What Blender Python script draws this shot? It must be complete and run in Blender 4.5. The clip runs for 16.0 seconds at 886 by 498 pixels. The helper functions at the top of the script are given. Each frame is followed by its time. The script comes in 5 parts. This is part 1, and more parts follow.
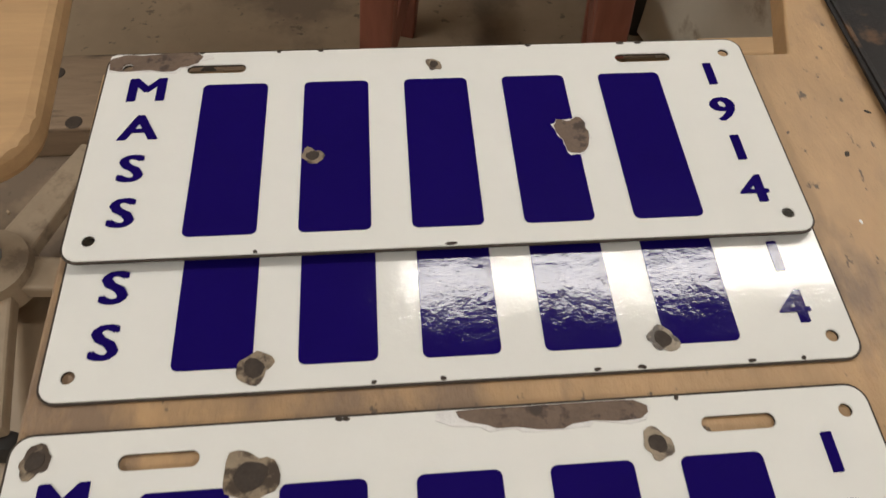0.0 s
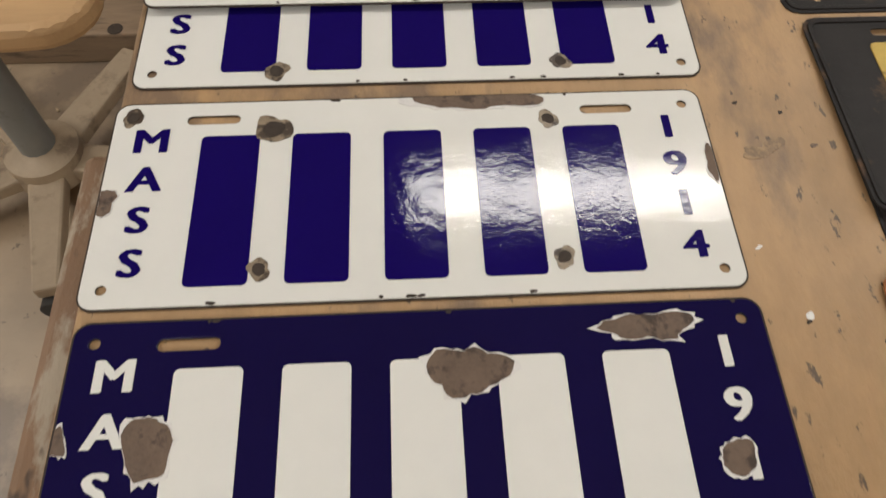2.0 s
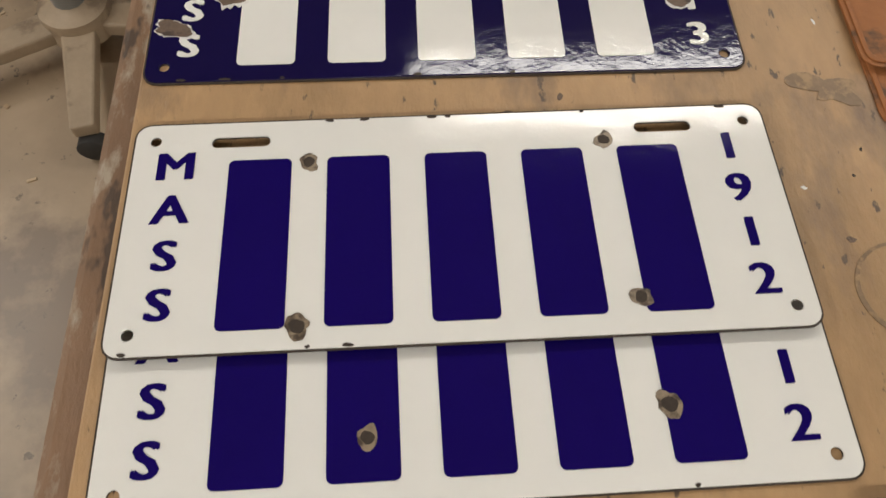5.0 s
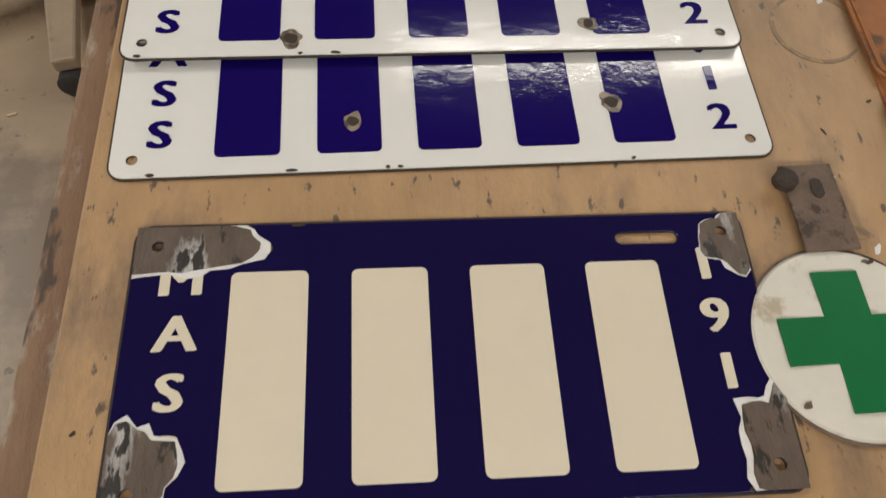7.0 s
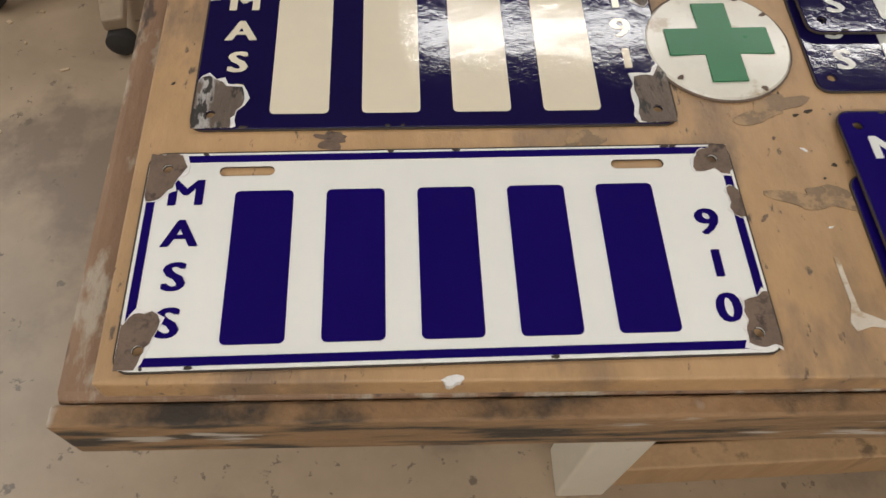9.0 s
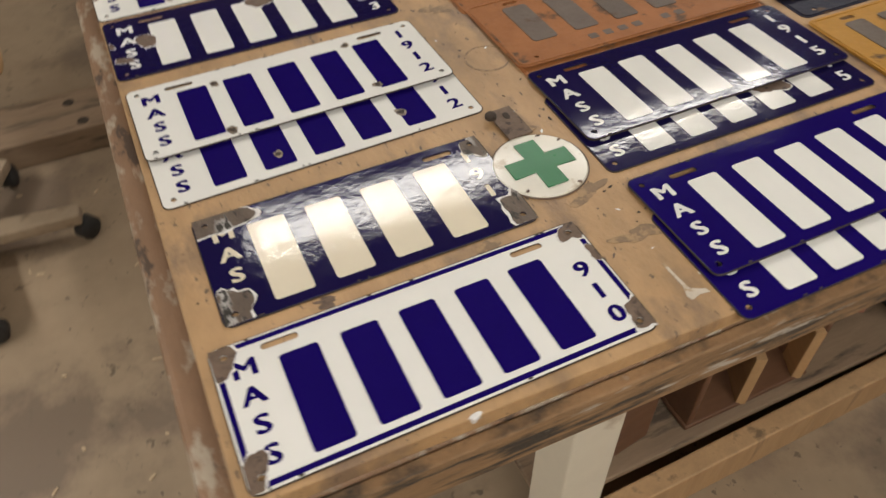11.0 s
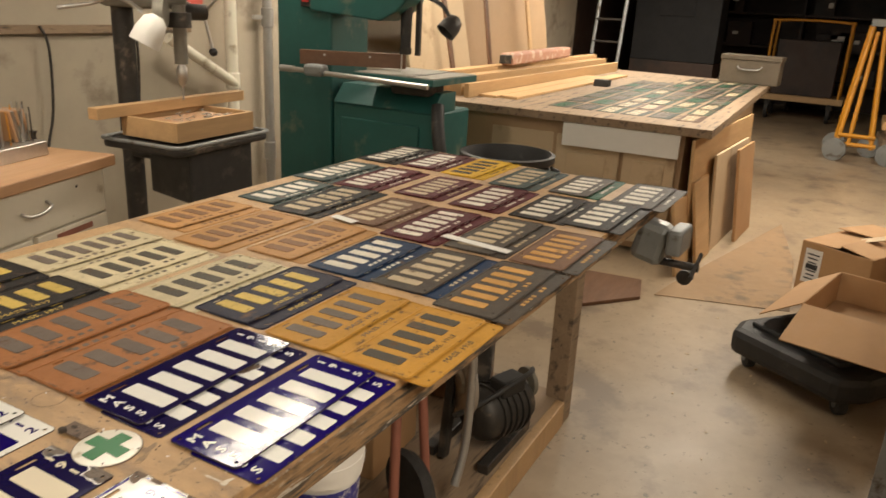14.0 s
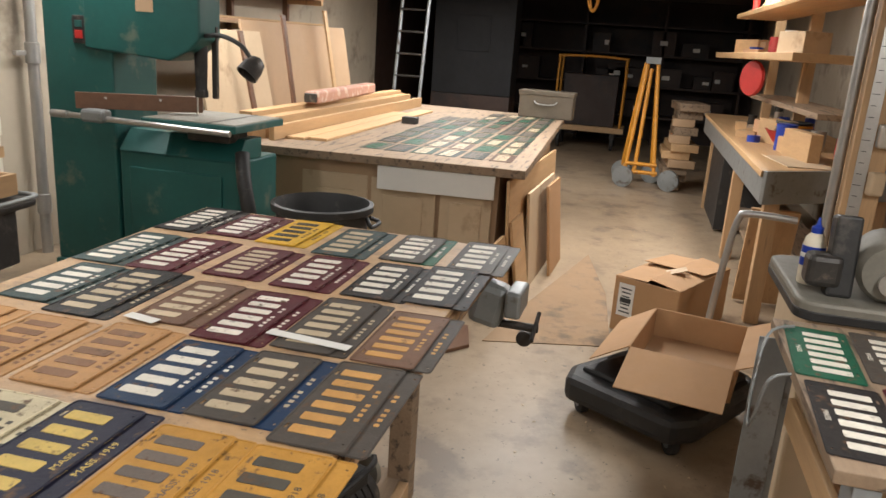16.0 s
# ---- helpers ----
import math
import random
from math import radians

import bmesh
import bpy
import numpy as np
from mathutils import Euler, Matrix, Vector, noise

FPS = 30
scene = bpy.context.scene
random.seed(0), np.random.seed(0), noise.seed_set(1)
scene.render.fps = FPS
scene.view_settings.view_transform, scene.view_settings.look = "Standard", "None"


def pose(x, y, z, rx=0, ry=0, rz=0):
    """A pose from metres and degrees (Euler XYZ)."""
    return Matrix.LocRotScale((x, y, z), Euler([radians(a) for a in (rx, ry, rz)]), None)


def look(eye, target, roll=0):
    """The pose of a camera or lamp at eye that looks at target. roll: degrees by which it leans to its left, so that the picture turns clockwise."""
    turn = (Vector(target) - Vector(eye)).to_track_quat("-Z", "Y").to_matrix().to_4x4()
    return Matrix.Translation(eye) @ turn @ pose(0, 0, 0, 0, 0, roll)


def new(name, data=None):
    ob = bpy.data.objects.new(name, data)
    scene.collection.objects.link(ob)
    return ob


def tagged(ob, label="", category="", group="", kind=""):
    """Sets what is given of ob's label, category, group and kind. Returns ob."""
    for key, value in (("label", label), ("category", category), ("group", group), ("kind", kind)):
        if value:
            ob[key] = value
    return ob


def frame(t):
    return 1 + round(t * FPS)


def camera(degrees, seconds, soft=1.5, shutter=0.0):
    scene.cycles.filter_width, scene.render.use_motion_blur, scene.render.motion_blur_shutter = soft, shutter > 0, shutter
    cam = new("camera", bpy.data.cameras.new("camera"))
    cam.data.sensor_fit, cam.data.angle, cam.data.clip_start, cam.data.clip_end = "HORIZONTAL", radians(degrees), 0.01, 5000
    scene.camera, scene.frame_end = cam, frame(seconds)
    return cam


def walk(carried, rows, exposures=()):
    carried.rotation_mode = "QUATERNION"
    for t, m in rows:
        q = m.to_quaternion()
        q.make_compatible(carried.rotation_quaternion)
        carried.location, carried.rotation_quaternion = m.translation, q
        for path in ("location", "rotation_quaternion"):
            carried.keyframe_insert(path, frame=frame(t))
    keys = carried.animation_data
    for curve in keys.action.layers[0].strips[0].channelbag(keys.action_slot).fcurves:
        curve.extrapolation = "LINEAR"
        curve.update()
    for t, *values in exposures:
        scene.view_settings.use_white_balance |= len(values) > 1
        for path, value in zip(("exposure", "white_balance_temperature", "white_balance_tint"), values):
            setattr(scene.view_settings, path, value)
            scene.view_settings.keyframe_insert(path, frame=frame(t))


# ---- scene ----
cam = camera(61.3, 16.0, shutter=0.3)
PATH = [
    (0, (-0.009, 0.037, 1.214), (0.123, 1.12, -0.463), 3.2),
    (0.5, (-0.007, -0.004, 1.228), (0.119, 1.051, -0.467), 3.8),
    (1, (-0.006, -0.081, 1.243), (0.103, 0.954, -0.465), 3.6),
    (1.5, (0.004, -0.118, 1.26), (0.078, 0.9, -0.46), 1.5),
    (2, (0.013, -0.151, 1.266), (0.08, 0.844, -0.468), 1.5),
    (2.5, (0.015, -0.204, 1.273), (0.045, 0.747, -0.487), -0.6),
    (3, (-0.002, -0.251, 1.264), (0.066, 0.738, -0.474), 0.5),
    (3.5, (-0.008, -0.292, 1.272), (0.045, 0.7, -0.464), 0.1),
    (4, (-0.005, -0.357, 1.258), (0.04, 0.59, -0.504), 1.0),
    (4.5, (-0.002, -0.384, 1.254), (0.064, 0.534, -0.522), 2.5),
    (4.7, (-0.002, -0.387, 1.259), (0.051, 0.518, -0.524), 1.6),
    (6.8, (-0.008, -0.543, 1.239), (0.109, 0.338, -0.553), 5.0),
    (7, (-0.009, -0.556, 1.238), (0.121, 0.361, -0.535), 5.7),
    (7.5, (-0.011, -0.605, 1.24), (0.104, 0.296, -0.542), 4.0),
    (8, (-0.012, -0.682, 1.246), (0.084, 0.225, -0.534), 2.2),
    (8.5, (-0.006, -0.748, 1.253), (0.081, 0.189, -0.511), 2.9),
    (8.7, (-0.001, -0.765, 1.257), (0.082, 0.196, -0.495), 3.3),
    (10.8, (-0.043, -0.896, 1.41), (0.353, 0.312, -0.134), -0.1),
    (11, (-0.111, -0.909, 1.402), (0.435, 0.338, -0.063), -1.4),
    (11.5, (-0.265, -0.957, 1.461), (0.623, 0.341, 0.226), -1.7),
    (12, (-0.35, -1.082, 1.5), (0.697, 0.29, 0.489), 1.9),
    (12.5, (-0.377, -1.235, 1.523), (0.799, 0.098, 0.607), 3.4),
    (13, (-0.394, -1.241, 1.534), (0.968, -0.03, 0.712), 3.1),
    (13.5, (-0.389, -1.247, 1.535), (1.163, -0.205, 0.825), 2.7),
    (14, (-0.374, -1.28, 1.549), (1.289, -0.366, 0.918), 3.0),
    (14.5, (-0.334, -1.281, 1.56), (1.42, -0.49, 1.015), 3.2),
    (15, (-0.311, -1.27, 1.567), (1.512, -0.592, 1.1), 3.1),
    (15.5, (-0.258, -1.204, 1.579), (1.601, -0.641, 1.103), 2.7),
    (16, (-0.136, -1.099, 1.613), (1.736, -0.644, 1.078), 3.9),
]
LOOK = [(0.0, 0.17, 5900, 10), (4.5, 0.21, 5950, 10), (7.0, 0.12, 5850, 10), (8.7, 0.15, 5750, 10), (11.0, 0.22, 5950, 10), (12.5, 0.35, 6550, 10), (14.0, 0.43, 6750, 10), (15.0, 0.55, 6250, 10), (16.0, 0.60, 5700, 10)]
walk(cam, [(t, look(eye, target, roll)) for t, eye, target, roll in PATH], LOOK)

# ---- light ----
world = bpy.data.worlds.new("world")
scene.world = world
world.use_nodes = True
world.node_tree.nodes["Background"].inputs[0].default_value = (0.9, 0.85, 0.8, 1)
world.node_tree.nodes["Background"].inputs[1].default_value = 0.02
ZT = 0.93


def lamp(name, x, y, z, sx, sy, watts, colour=(1.0, 0.91, 0.78)):
    data = bpy.data.lights.new(name, "AREA")
    data.shape, data.size, data.size_y, data.energy, data.color = "RECTANGLE", sx, sy, watts, colour
    ob = new(name, data)
    ob.location = (x, y, z)
    return ob


# ---- materials ----
def mat(name, base, rough=0.5, metal=0.0, vary=0.12, scale=18.0, bump=0.0, bscale=120.0, stain=None, amount=0.0, sscale=5.0, stretch=(1, 1, 1), coat=0.0, per_object=0.0, second=None, spec=0.5):
    """A surface with two scales of colour change, optional stains of a colour of their own, and fine relief."""
    m = bpy.data.materials.new(name)
    m.use_nodes = True
    nt = m.node_tree
    N, L = nt.nodes, nt.links
    b = N["Principled BSDF"]
    b.inputs["Roughness"].default_value = rough
    b.inputs["Metallic"].default_value = metal
    b.inputs["Specular IOR Level"].default_value = spec
    b.inputs["Coat Weight"].default_value = coat
    b.inputs["Coat Roughness"].default_value = 0.08
    tc = N.new("ShaderNodeTexCoord")
    mp = N.new("ShaderNodeMapping")
    mp.inputs["Scale"].default_value = stretch
    L.new(tc.outputs["Object"], mp.inputs["Vector"])
    src = mp.outputs["Vector"]
    info = N.new("ShaderNodeObjectInfo")
    shift = N.new("ShaderNodeVectorMath")
    shift.operation = "ADD"
    tim = N.new("ShaderNodeMath")
    tim.operation = "MULTIPLY"
    tim.inputs[1].default_value = 37.0
    L.new(info.outputs["Random"], tim.inputs[0])
    L.new(src, shift.inputs[0])
    L.new(tim.outputs[0], shift.inputs[1])
    src = shift.outputs[0]

    def noise_tex(s, detail=6.0):
        n = N.new("ShaderNodeTexNoise")
        n.inputs["Scale"].default_value = s
        n.inputs["Detail"].default_value = detail
        n.inputs["Roughness"].default_value = 0.62
        L.new(src, n.inputs["Vector"])
        return n.outputs["Fac"]

    def mix(fac, a, c):
        x = N.new("ShaderNodeMix")
        x.data_type = "RGBA"
        L.new(fac, x.inputs["Factor"])
        for sock, v in ((x.inputs[6], a), (x.inputs[7], c)):
            if hasattr(v, "links"):
                L.new(v, sock)
            else:
                sock.default_value = (*v, 1)
        return x.outputs[2]

    def ramp(fac, lo, hi):
        r = N.new("ShaderNodeMapRange")
        r.inputs["From Min"].default_value = lo
        r.inputs["From Max"].default_value = hi
        L.new(fac, r.inputs["Value"])
        return r.outputs["Result"]

    dark = tuple(c * (1 - vary) for c in base)
    lite = tuple(min(1, c * (1 + vary)) for c in base)
    col = mix(ramp(noise_tex(scale), 0.3, 0.7), dark, lite)
    col2 = mix(ramp(noise_tex(scale * 7), 0.35, 0.65), tuple(c * (1 - vary * 0.6) for c in base), tuple(min(1, c * (1 + vary * 0.6)) for c in base))
    half = N.new("ShaderNodeMix")
    half.data_type = "RGBA"
    half.inputs["Factor"].default_value = 0.4
    L.new(col, half.inputs[6])
    L.new(col2, half.inputs[7])
    col = half.outputs[2]
    if stain:
        edge = 0.5 + 0.15 * (1 - 2 * amount)
        f = ramp(noise_tex(sscale, 9.0), edge - 0.03, edge + 0.07)
        col = mix(f, col, stain)
    if second:
        edge = 0.5 + 0.15 * (1 - 2 * second[1])
        col = mix(ramp(noise_tex(second[2], 4.0), edge, edge + 0.05), col, second[0])
    if per_object:
        hsv = N.new("ShaderNodeHueSaturation")
        pr = N.new("ShaderNodeMapRange")
        pr.inputs["To Min"].default_value = 1 - per_object
        pr.inputs["To Max"].default_value = 1 + per_object
        L.new(info.outputs["Random"], pr.inputs["Value"])
        L.new(pr.outputs["Result"], hsv.inputs["Value"])
        L.new(col, hsv.inputs["Color"])
        col = hsv.outputs["Color"]
    L.new(col, b.inputs["Base Color"])
    if bump:
        bp = N.new("ShaderNodeBump")
        bp.inputs["Strength"].default_value = bump
        bp.inputs["Distance"].default_value = 0.002
        L.new(noise_tex(bscale), bp.inputs["Height"])
        L.new(bp.outputs["Normal"], b.inputs["Normal"])
    rr = N.new("ShaderNodeMapRange")
    rr.inputs["To Min"].default_value = max(0.03, rough * 0.75)
    rr.inputs["To Max"].default_value = min(1, rough * 1.25)
    L.new(noise_tex(scale * 2.3), rr.inputs["Value"])
    L.new(rr.outputs["Result"], b.inputs["Roughness"])
    return m


def glow(name, colour, strength):
    m = bpy.data.materials.new(name)
    m.use_nodes = True
    b = m.node_tree.nodes["Principled BSDF"]
    b.inputs["Emission Color"].default_value = (*colour, 1)
    b.inputs["Emission Strength"].default_value = strength
    return m


M = {}
M["ply"] = mat("plywood_top", (0.46, 0.29, 0.14), 0.48, vary=0.30, scale=6, bump=0.45, bscale=150, stain=(0.25, 0.165, 0.10), amount=0.26, sscale=7, stretch=(1.7, 0.7, 1), second=((0.13, 0.09, 0.06), 0.06, 80))
M["plyedge"] = mat("plywood_edge", (0.29, 0.175, 0.085), 0.7, vary=0.4, scale=14, bump=0.8, stretch=(1.3, 1.3, 9), stain=(0.05, 0.04, 0.03), amount=0.46, sscale=8, second=((0.5, 0.45, 0.38), 0.06, 9))
M["oldedge"] = mat("worn_painted_wood", (0.25, 0.15, 0.085), 0.6, vary=0.3, scale=9, bump=0.7, bscale=90, stain=(0.43, 0.36, 0.27), amount=0.33, sscale=34, stretch=(1.5, 0.6, 1), second=((0.09, 0.06, 0.04), 0.2, 22))
M["wood"] = mat("pine", (0.52, 0.33, 0.16), 0.6, vary=0.16, scale=5, bump=0.25, stretch=(0.35, 4, 4), per_object=0.12)
M["woodv"] = mat("pine_upright", (0.47, 0.30, 0.15), 0.6, vary=0.2, scale=5, bump=0.25, stretch=(4, 4, 0.35), stain=(0.2, 0.13, 0.07), amount=0.1)
M["darkwood"] = mat("dark_wood", (0.15, 0.075, 0.04), 0.5, vary=0.25, scale=6, bump=0.2, stretch=(0.5, 3, 3))
M["greywood"] = mat("grey_old_wood", (0.27, 0.19, 0.12), 0.7, vary=0.25, scale=6, bump=0.4, stretch=(0.5, 3, 3), stain=(0.09, 0.065, 0.045), amount=0.25, sscale=9)
M["white"] = mat("white_enamel", (0.86, 0.85, 0.80), 0.065, vary=0.03, scale=10, bump=0.22, bscale=24, spec=0.36)
M["blue"] = mat("cobalt_enamel", (0.010, 0.004, 0.115), 0.065, vary=0.10, scale=10, bump=0.22, bscale=24, spec=0.36)
M["navy"] = mat("dark_blue_enamel", (0.010, 0.007, 0.055), 0.065, vary=0.12, scale=10, bump=0.22, bscale=24, spec=0.36)
M["cream"] = mat("cream_enamel", (0.80, 0.72, 0.56), 0.065, vary=0.04, scale=10, bump=0.22, bscale=24, spec=0.36)
M["rust"] = mat("bare_rusted_steel", (0.165, 0.112, 0.078), 0.62, vary=0.3, scale=70, bump=0.6, bscale=240, stain=(0.06, 0.04, 0.03), amount=0.3, sscale=110)
M["rim"] = mat("chipped_enamel_rim", (0.85, 0.83, 0.8), 0.25, vary=0.12, scale=150, bump=0.5, bscale=300)
M["scraped"] = mat("scraped_rusty_steel", (0.13, 0.095, 0.07), 0.5, vary=0.3, scale=80, bump=0.8, bscale=200, stain=(0.55, 0.53, 0.5), amount=0.36, sscale=60, stretch=(1.0, 0.35, 1), second=((0.03, 0.025, 0.02), 0.3, 120))
M["scorch"] = mat("soaked_dark_stain", (0.24, 0.16, 0.09), 0.55, vary=0.3, scale=60, stain=(0.40, 0.26, 0.13), amount=0.45, sscale=90)
M["paint_smear"] = mat("dried_white_paint", (0.62, 0.55, 0.45), 0.5, vary=0.15, scale=60, stain=(0.42, 0.29, 0.16), amount=0.35, sscale=120)
M["soot"] = mat("dark_rust_spot", (0.05, 0.036, 0.026), 0.8, vary=0.4, scale=160)
M["halo"] = mat("rust_bleed", (0.30, 0.235, 0.16), 0.4, vary=0.35, scale=160, stain=(0.07, 0.05, 0.035), amount=0.5, sscale=110)
M["signwhite"] = mat("worn_cream_enamel", (0.80, 0.765, 0.66), 0.22, vary=0.06, scale=30, bump=0.2, bscale=40, stain=(0.55, 0.47, 0.34), amount=0.12, sscale=40)
M["green"] = mat("green_enamel", (0.02, 0.17, 0.055), 0.3, vary=0.08, scale=20, spec=0.25)
M["machine"] = mat("machine_green_paint", (0.014, 0.082, 0.073), 0.45, vary=0.16, scale=4, bump=0.12, stain=(0.10, 0.13, 0.10), amount=0.10, sscale=5)
M["palegreen"] = mat("pale_green_paint", (0.27, 0.40, 0.30), 0.45, vary=0.12, scale=9, bump=0.2, stain=(0.13, 0.14, 0.1), amount=0.14, sscale=9)
M["dustgrey"] = mat("dusty_cast_iron", (0.20, 0.185, 0.15), 0.55, metal=0.2, vary=0.2, scale=9, bump=0.3)
M["iron"] = mat("dark_iron", (0.05, 0.045, 0.04), 0.5, metal=0.4, vary=0.3, scale=12, bump=0.3, stain=(0.16, 0.13, 0.1), amount=0.15, sscale=12)
M["steel"] = mat("bright_steel", (0.55, 0.53, 0.5), 0.32, metal=0.9, vary=0.12, scale=14, bump=0.1)
M["galv"] = mat("galvanised_pipe", (0.42, 0.41, 0.39), 0.4, metal=0.7, vary=0.15, scale=12)
M["black"] = mat("black_plastic", (0.022, 0.021, 0.02), 0.55, vary=0.3, scale=8, bump=0.15, stain=(0.07, 0.06, 0.05), amount=0.15, sscale=7)
M["rubber"] = mat("rubber", (0.03, 0.028, 0.026), 0.75, vary=0.3, scale=20)
M["offwhite"] = mat("offwhite_painted_cabinet", (0.72, 0.67, 0.55), 0.5, vary=0.06, scale=4, bump=0.15, stain=(0.38, 0.3, 0.2), amount=0.12, sscale=7)
M["counter"] = mat("butcher_block", (0.48, 0.28, 0.15), 0.5, vary=0.14, scale=6, bump=0.15, stretch=(0.4, 4, 4))
M["card"] = mat("cardboard", (0.42, 0.245, 0.115), 0.8, vary=0.07, scale=5, bump=0.12, bscale=300)
# same cardboard darkened, so the shade inside the boxes is in the colour
M["cardin"] = mat("cardboard_inside_shaded", (0.34, 0.20, 0.098), 0.8, vary=0.07, scale=5)
M["concrete"] = mat("concrete_floor", (0.33, 0.25, 0.165), 0.42, vary=0.24, scale=1.9, bump=0.16, bscale=60, stain=(0.20, 0.15, 0.105), amount=0.30, sscale=2.6, second=((0.15, 0.115, 0.08), 0.045, 34))
M["wall"] = mat("dusty_plaster_wall", (0.42, 0.36, 0.275), 0.8, vary=0.09, scale=1.6, bump=0.25, bscale=50, stain=(0.24, 0.195, 0.145), amount=0.20, sscale=1.7)
M["ceil"] = mat("dark_joists", (0.17, 0.12, 0.08), 0.8, vary=0.2, scale=3)
# brown boards, with the dimness of the unlit far end put into the colour
M["darkwall"] = mat("brown_boards_dimmed", (0.035, 0.018, 0.012), 0.6, vary=0.35, scale=2, bump=0.2, stain=(0.012, 0.008, 0.007), amount=0.3, sscale=1.4)
M["orange"] = mat("orange_yellow_paint", (0.62, 0.27, 0.02), 0.45, vary=0.15, scale=9, stain=(0.16, 0.1, 0.05), amount=0.1, sscale=14)
M["red"] = mat("red_plastic", (0.42, 0.025, 0.02), 0.4, vary=0.15, scale=9)
M["redwood"] = mat("red_stained_wood", (0.27, 0.10, 0.065), 0.6, vary=0.25, scale=6, bump=0.3, stretch=(3, 3, 0.5))
M["beige"] = mat("beige_board", (0.55, 0.42, 0.27), 0.7, vary=0.08, scale=2.5, bump=0.1, stain=(0.36, 0.25, 0.15), amount=0.08, sscale=3)
M["stoolbase"] = mat("dusty_beige_plastic", (0.36, 0.28, 0.19), 0.6, vary=0.15, scale=12, bump=0.15, stain=(0.22, 0.165, 0.11), amount=0.25, sscale=14)
M["mdf"] = mat("hardboard", (0.40, 0.265, 0.15), 0.7, vary=0.08, scale=2.5)
M["paper"] = mat("white_paper", (0.75, 0.73, 0.68), 0.7, vary=0.03)
M["ink"] = mat("black_ink", (0.03, 0.03, 0.03), 0.7, vary=0.05)
M["bluep"] = mat("blue_plastic", (0.02, 0.05, 0.35), 0.35, vary=0.08)
M["toolbox"] = mat("dull_brown_grey_metal", (0.13, 0.105, 0.075), 0.5, metal=0.2, vary=0.2, scale=8, bump=0.2)
M["floorcard"] = mat("trodden_cardboard", (0.29, 0.19, 0.105), 0.85, vary=0.15, scale=3, bump=0.12, bscale=200, stain=(0.16, 0.115, 0.075), amount=0.3, sscale=4)
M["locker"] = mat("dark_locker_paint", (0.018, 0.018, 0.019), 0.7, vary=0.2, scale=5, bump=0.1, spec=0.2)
M["darksteel"] = mat("dark_grey_steel", (0.27, 0.285, 0.29), 0.45, metal=0.2, vary=0.2, scale=6, bump=0.2, stain=(0.10, 0.07, 0.05), amount=0.2, sscale=10)
M["greymetal"] = mat("grey_painted_steel", (0.24, 0.25, 0.245), 0.45, metal=0.3, vary=0.14, scale=6, bump=0.15, stain=(0.12, 0.1, 0.08), amount=0.15, sscale=10)
M["tube"] = glow("lamp_tube", (1.0, 0.9, 0.74), 7.0)


# ---- shape helpers ----
def mesh_of(bm, name):
    me = bpy.data.meshes.new(name)
    bm.to_mesh(me)
    bm.free()
    return me


def part(name, bm, material, parent=None, label=""):
    me = bm if isinstance(bm, bpy.types.Mesh) else mesh_of(bm, name)
    if material is not None:
        me.materials.clear()
        me.materials.append(material)
    ob = new(name, me)
    ob.parent = parent
    if label:
        ob["label"] = label
    return ob


def thing(name, label, category, loc=(0, 0, 0), rz=0.0, group="", kind=""):
    ob = new(name)
    ob.empty_display_size = 0.05
    ob.matrix_basis = pose(*loc, 0, 0, rz)
    return tagged(ob, label, category, group, kind)


def smooth(bm, angle=40):
    for f in bm.faces:
        f.smooth = True
    for e in bm.edges:
        if len(e.link_faces) == 2 and e.calc_face_angle(0) > radians(angle):
            e.smooth = False
    return bm


def cuboid(size, at=(0, 0, 0), rot=(0, 0, 0), bevel=0.004, seg=2, bm=None):
    """A bevelled block; at is its centre."""
    own = bmesh.new()
    bmesh.ops.create_cube(own, size=1, matrix=Matrix.Diagonal((*size, 1)))
    bevel = min(bevel, min(size) * 0.45)
    if bevel > 0:
        bmesh.ops.bevel(own, geom=own.edges[:], offset=bevel, segments=seg, affect="EDGES", profile=0.5)
    own.transform(pose(*at, *rot))
    return joined(bm, own)


def joined(bm, own):
    if bm is None:
        return own
    me = bpy.data.meshes.new("t")
    own.to_mesh(me)
    own.free()
    bm.from_mesh(me)
    bpy.data.meshes.remove(me)
    return bm


def lathe(profile, seg=24, at=(0, 0, 0), rot=(0, 0, 0), bm=None):
    """Turned shape from (radius, height) pairs."""
    own = bmesh.new()
    rings = []
    for r, z in profile:
        if r < 1e-6:
            rings.append([own.verts.new((0, 0, z))])
        else:
            rings.append([own.verts.new((r * math.cos(2 * math.pi * i / seg), r * math.sin(2 * math.pi * i / seg), z)) for i in range(seg)])
    for a, b in zip(rings, rings[1:]):
        for i in range(seg):
            j = (i + 1) % seg
            q = [a[i % len(a)], a[j % len(a)], b[j % len(b)], b[i % len(b)]]
            q = list(dict.fromkeys(q))
            if len(q) > 2:
                own.faces.new(q)
    bmesh.ops.recalc_face_normals(own, faces=own.faces[:])
    smooth(own)
    own.transform(pose(*at, *rot))
    return joined(bm, own)


def rod(a, b, r, r2=None, seg=14, bm=None):
    """A round bar from a to b."""
    a, b = Vector(a), Vector(b)
    r2 = r if r2 is None else r2
    own = lathe([(0, 0), (r, 0), (r2, (b - a).length), (0, (b - a).length)], seg)
    own.transform(Matrix.Translation(a) @ (b - a).to_track_quat("Z", "Y").to_matrix().to_4x4())
    return joined(bm, own)


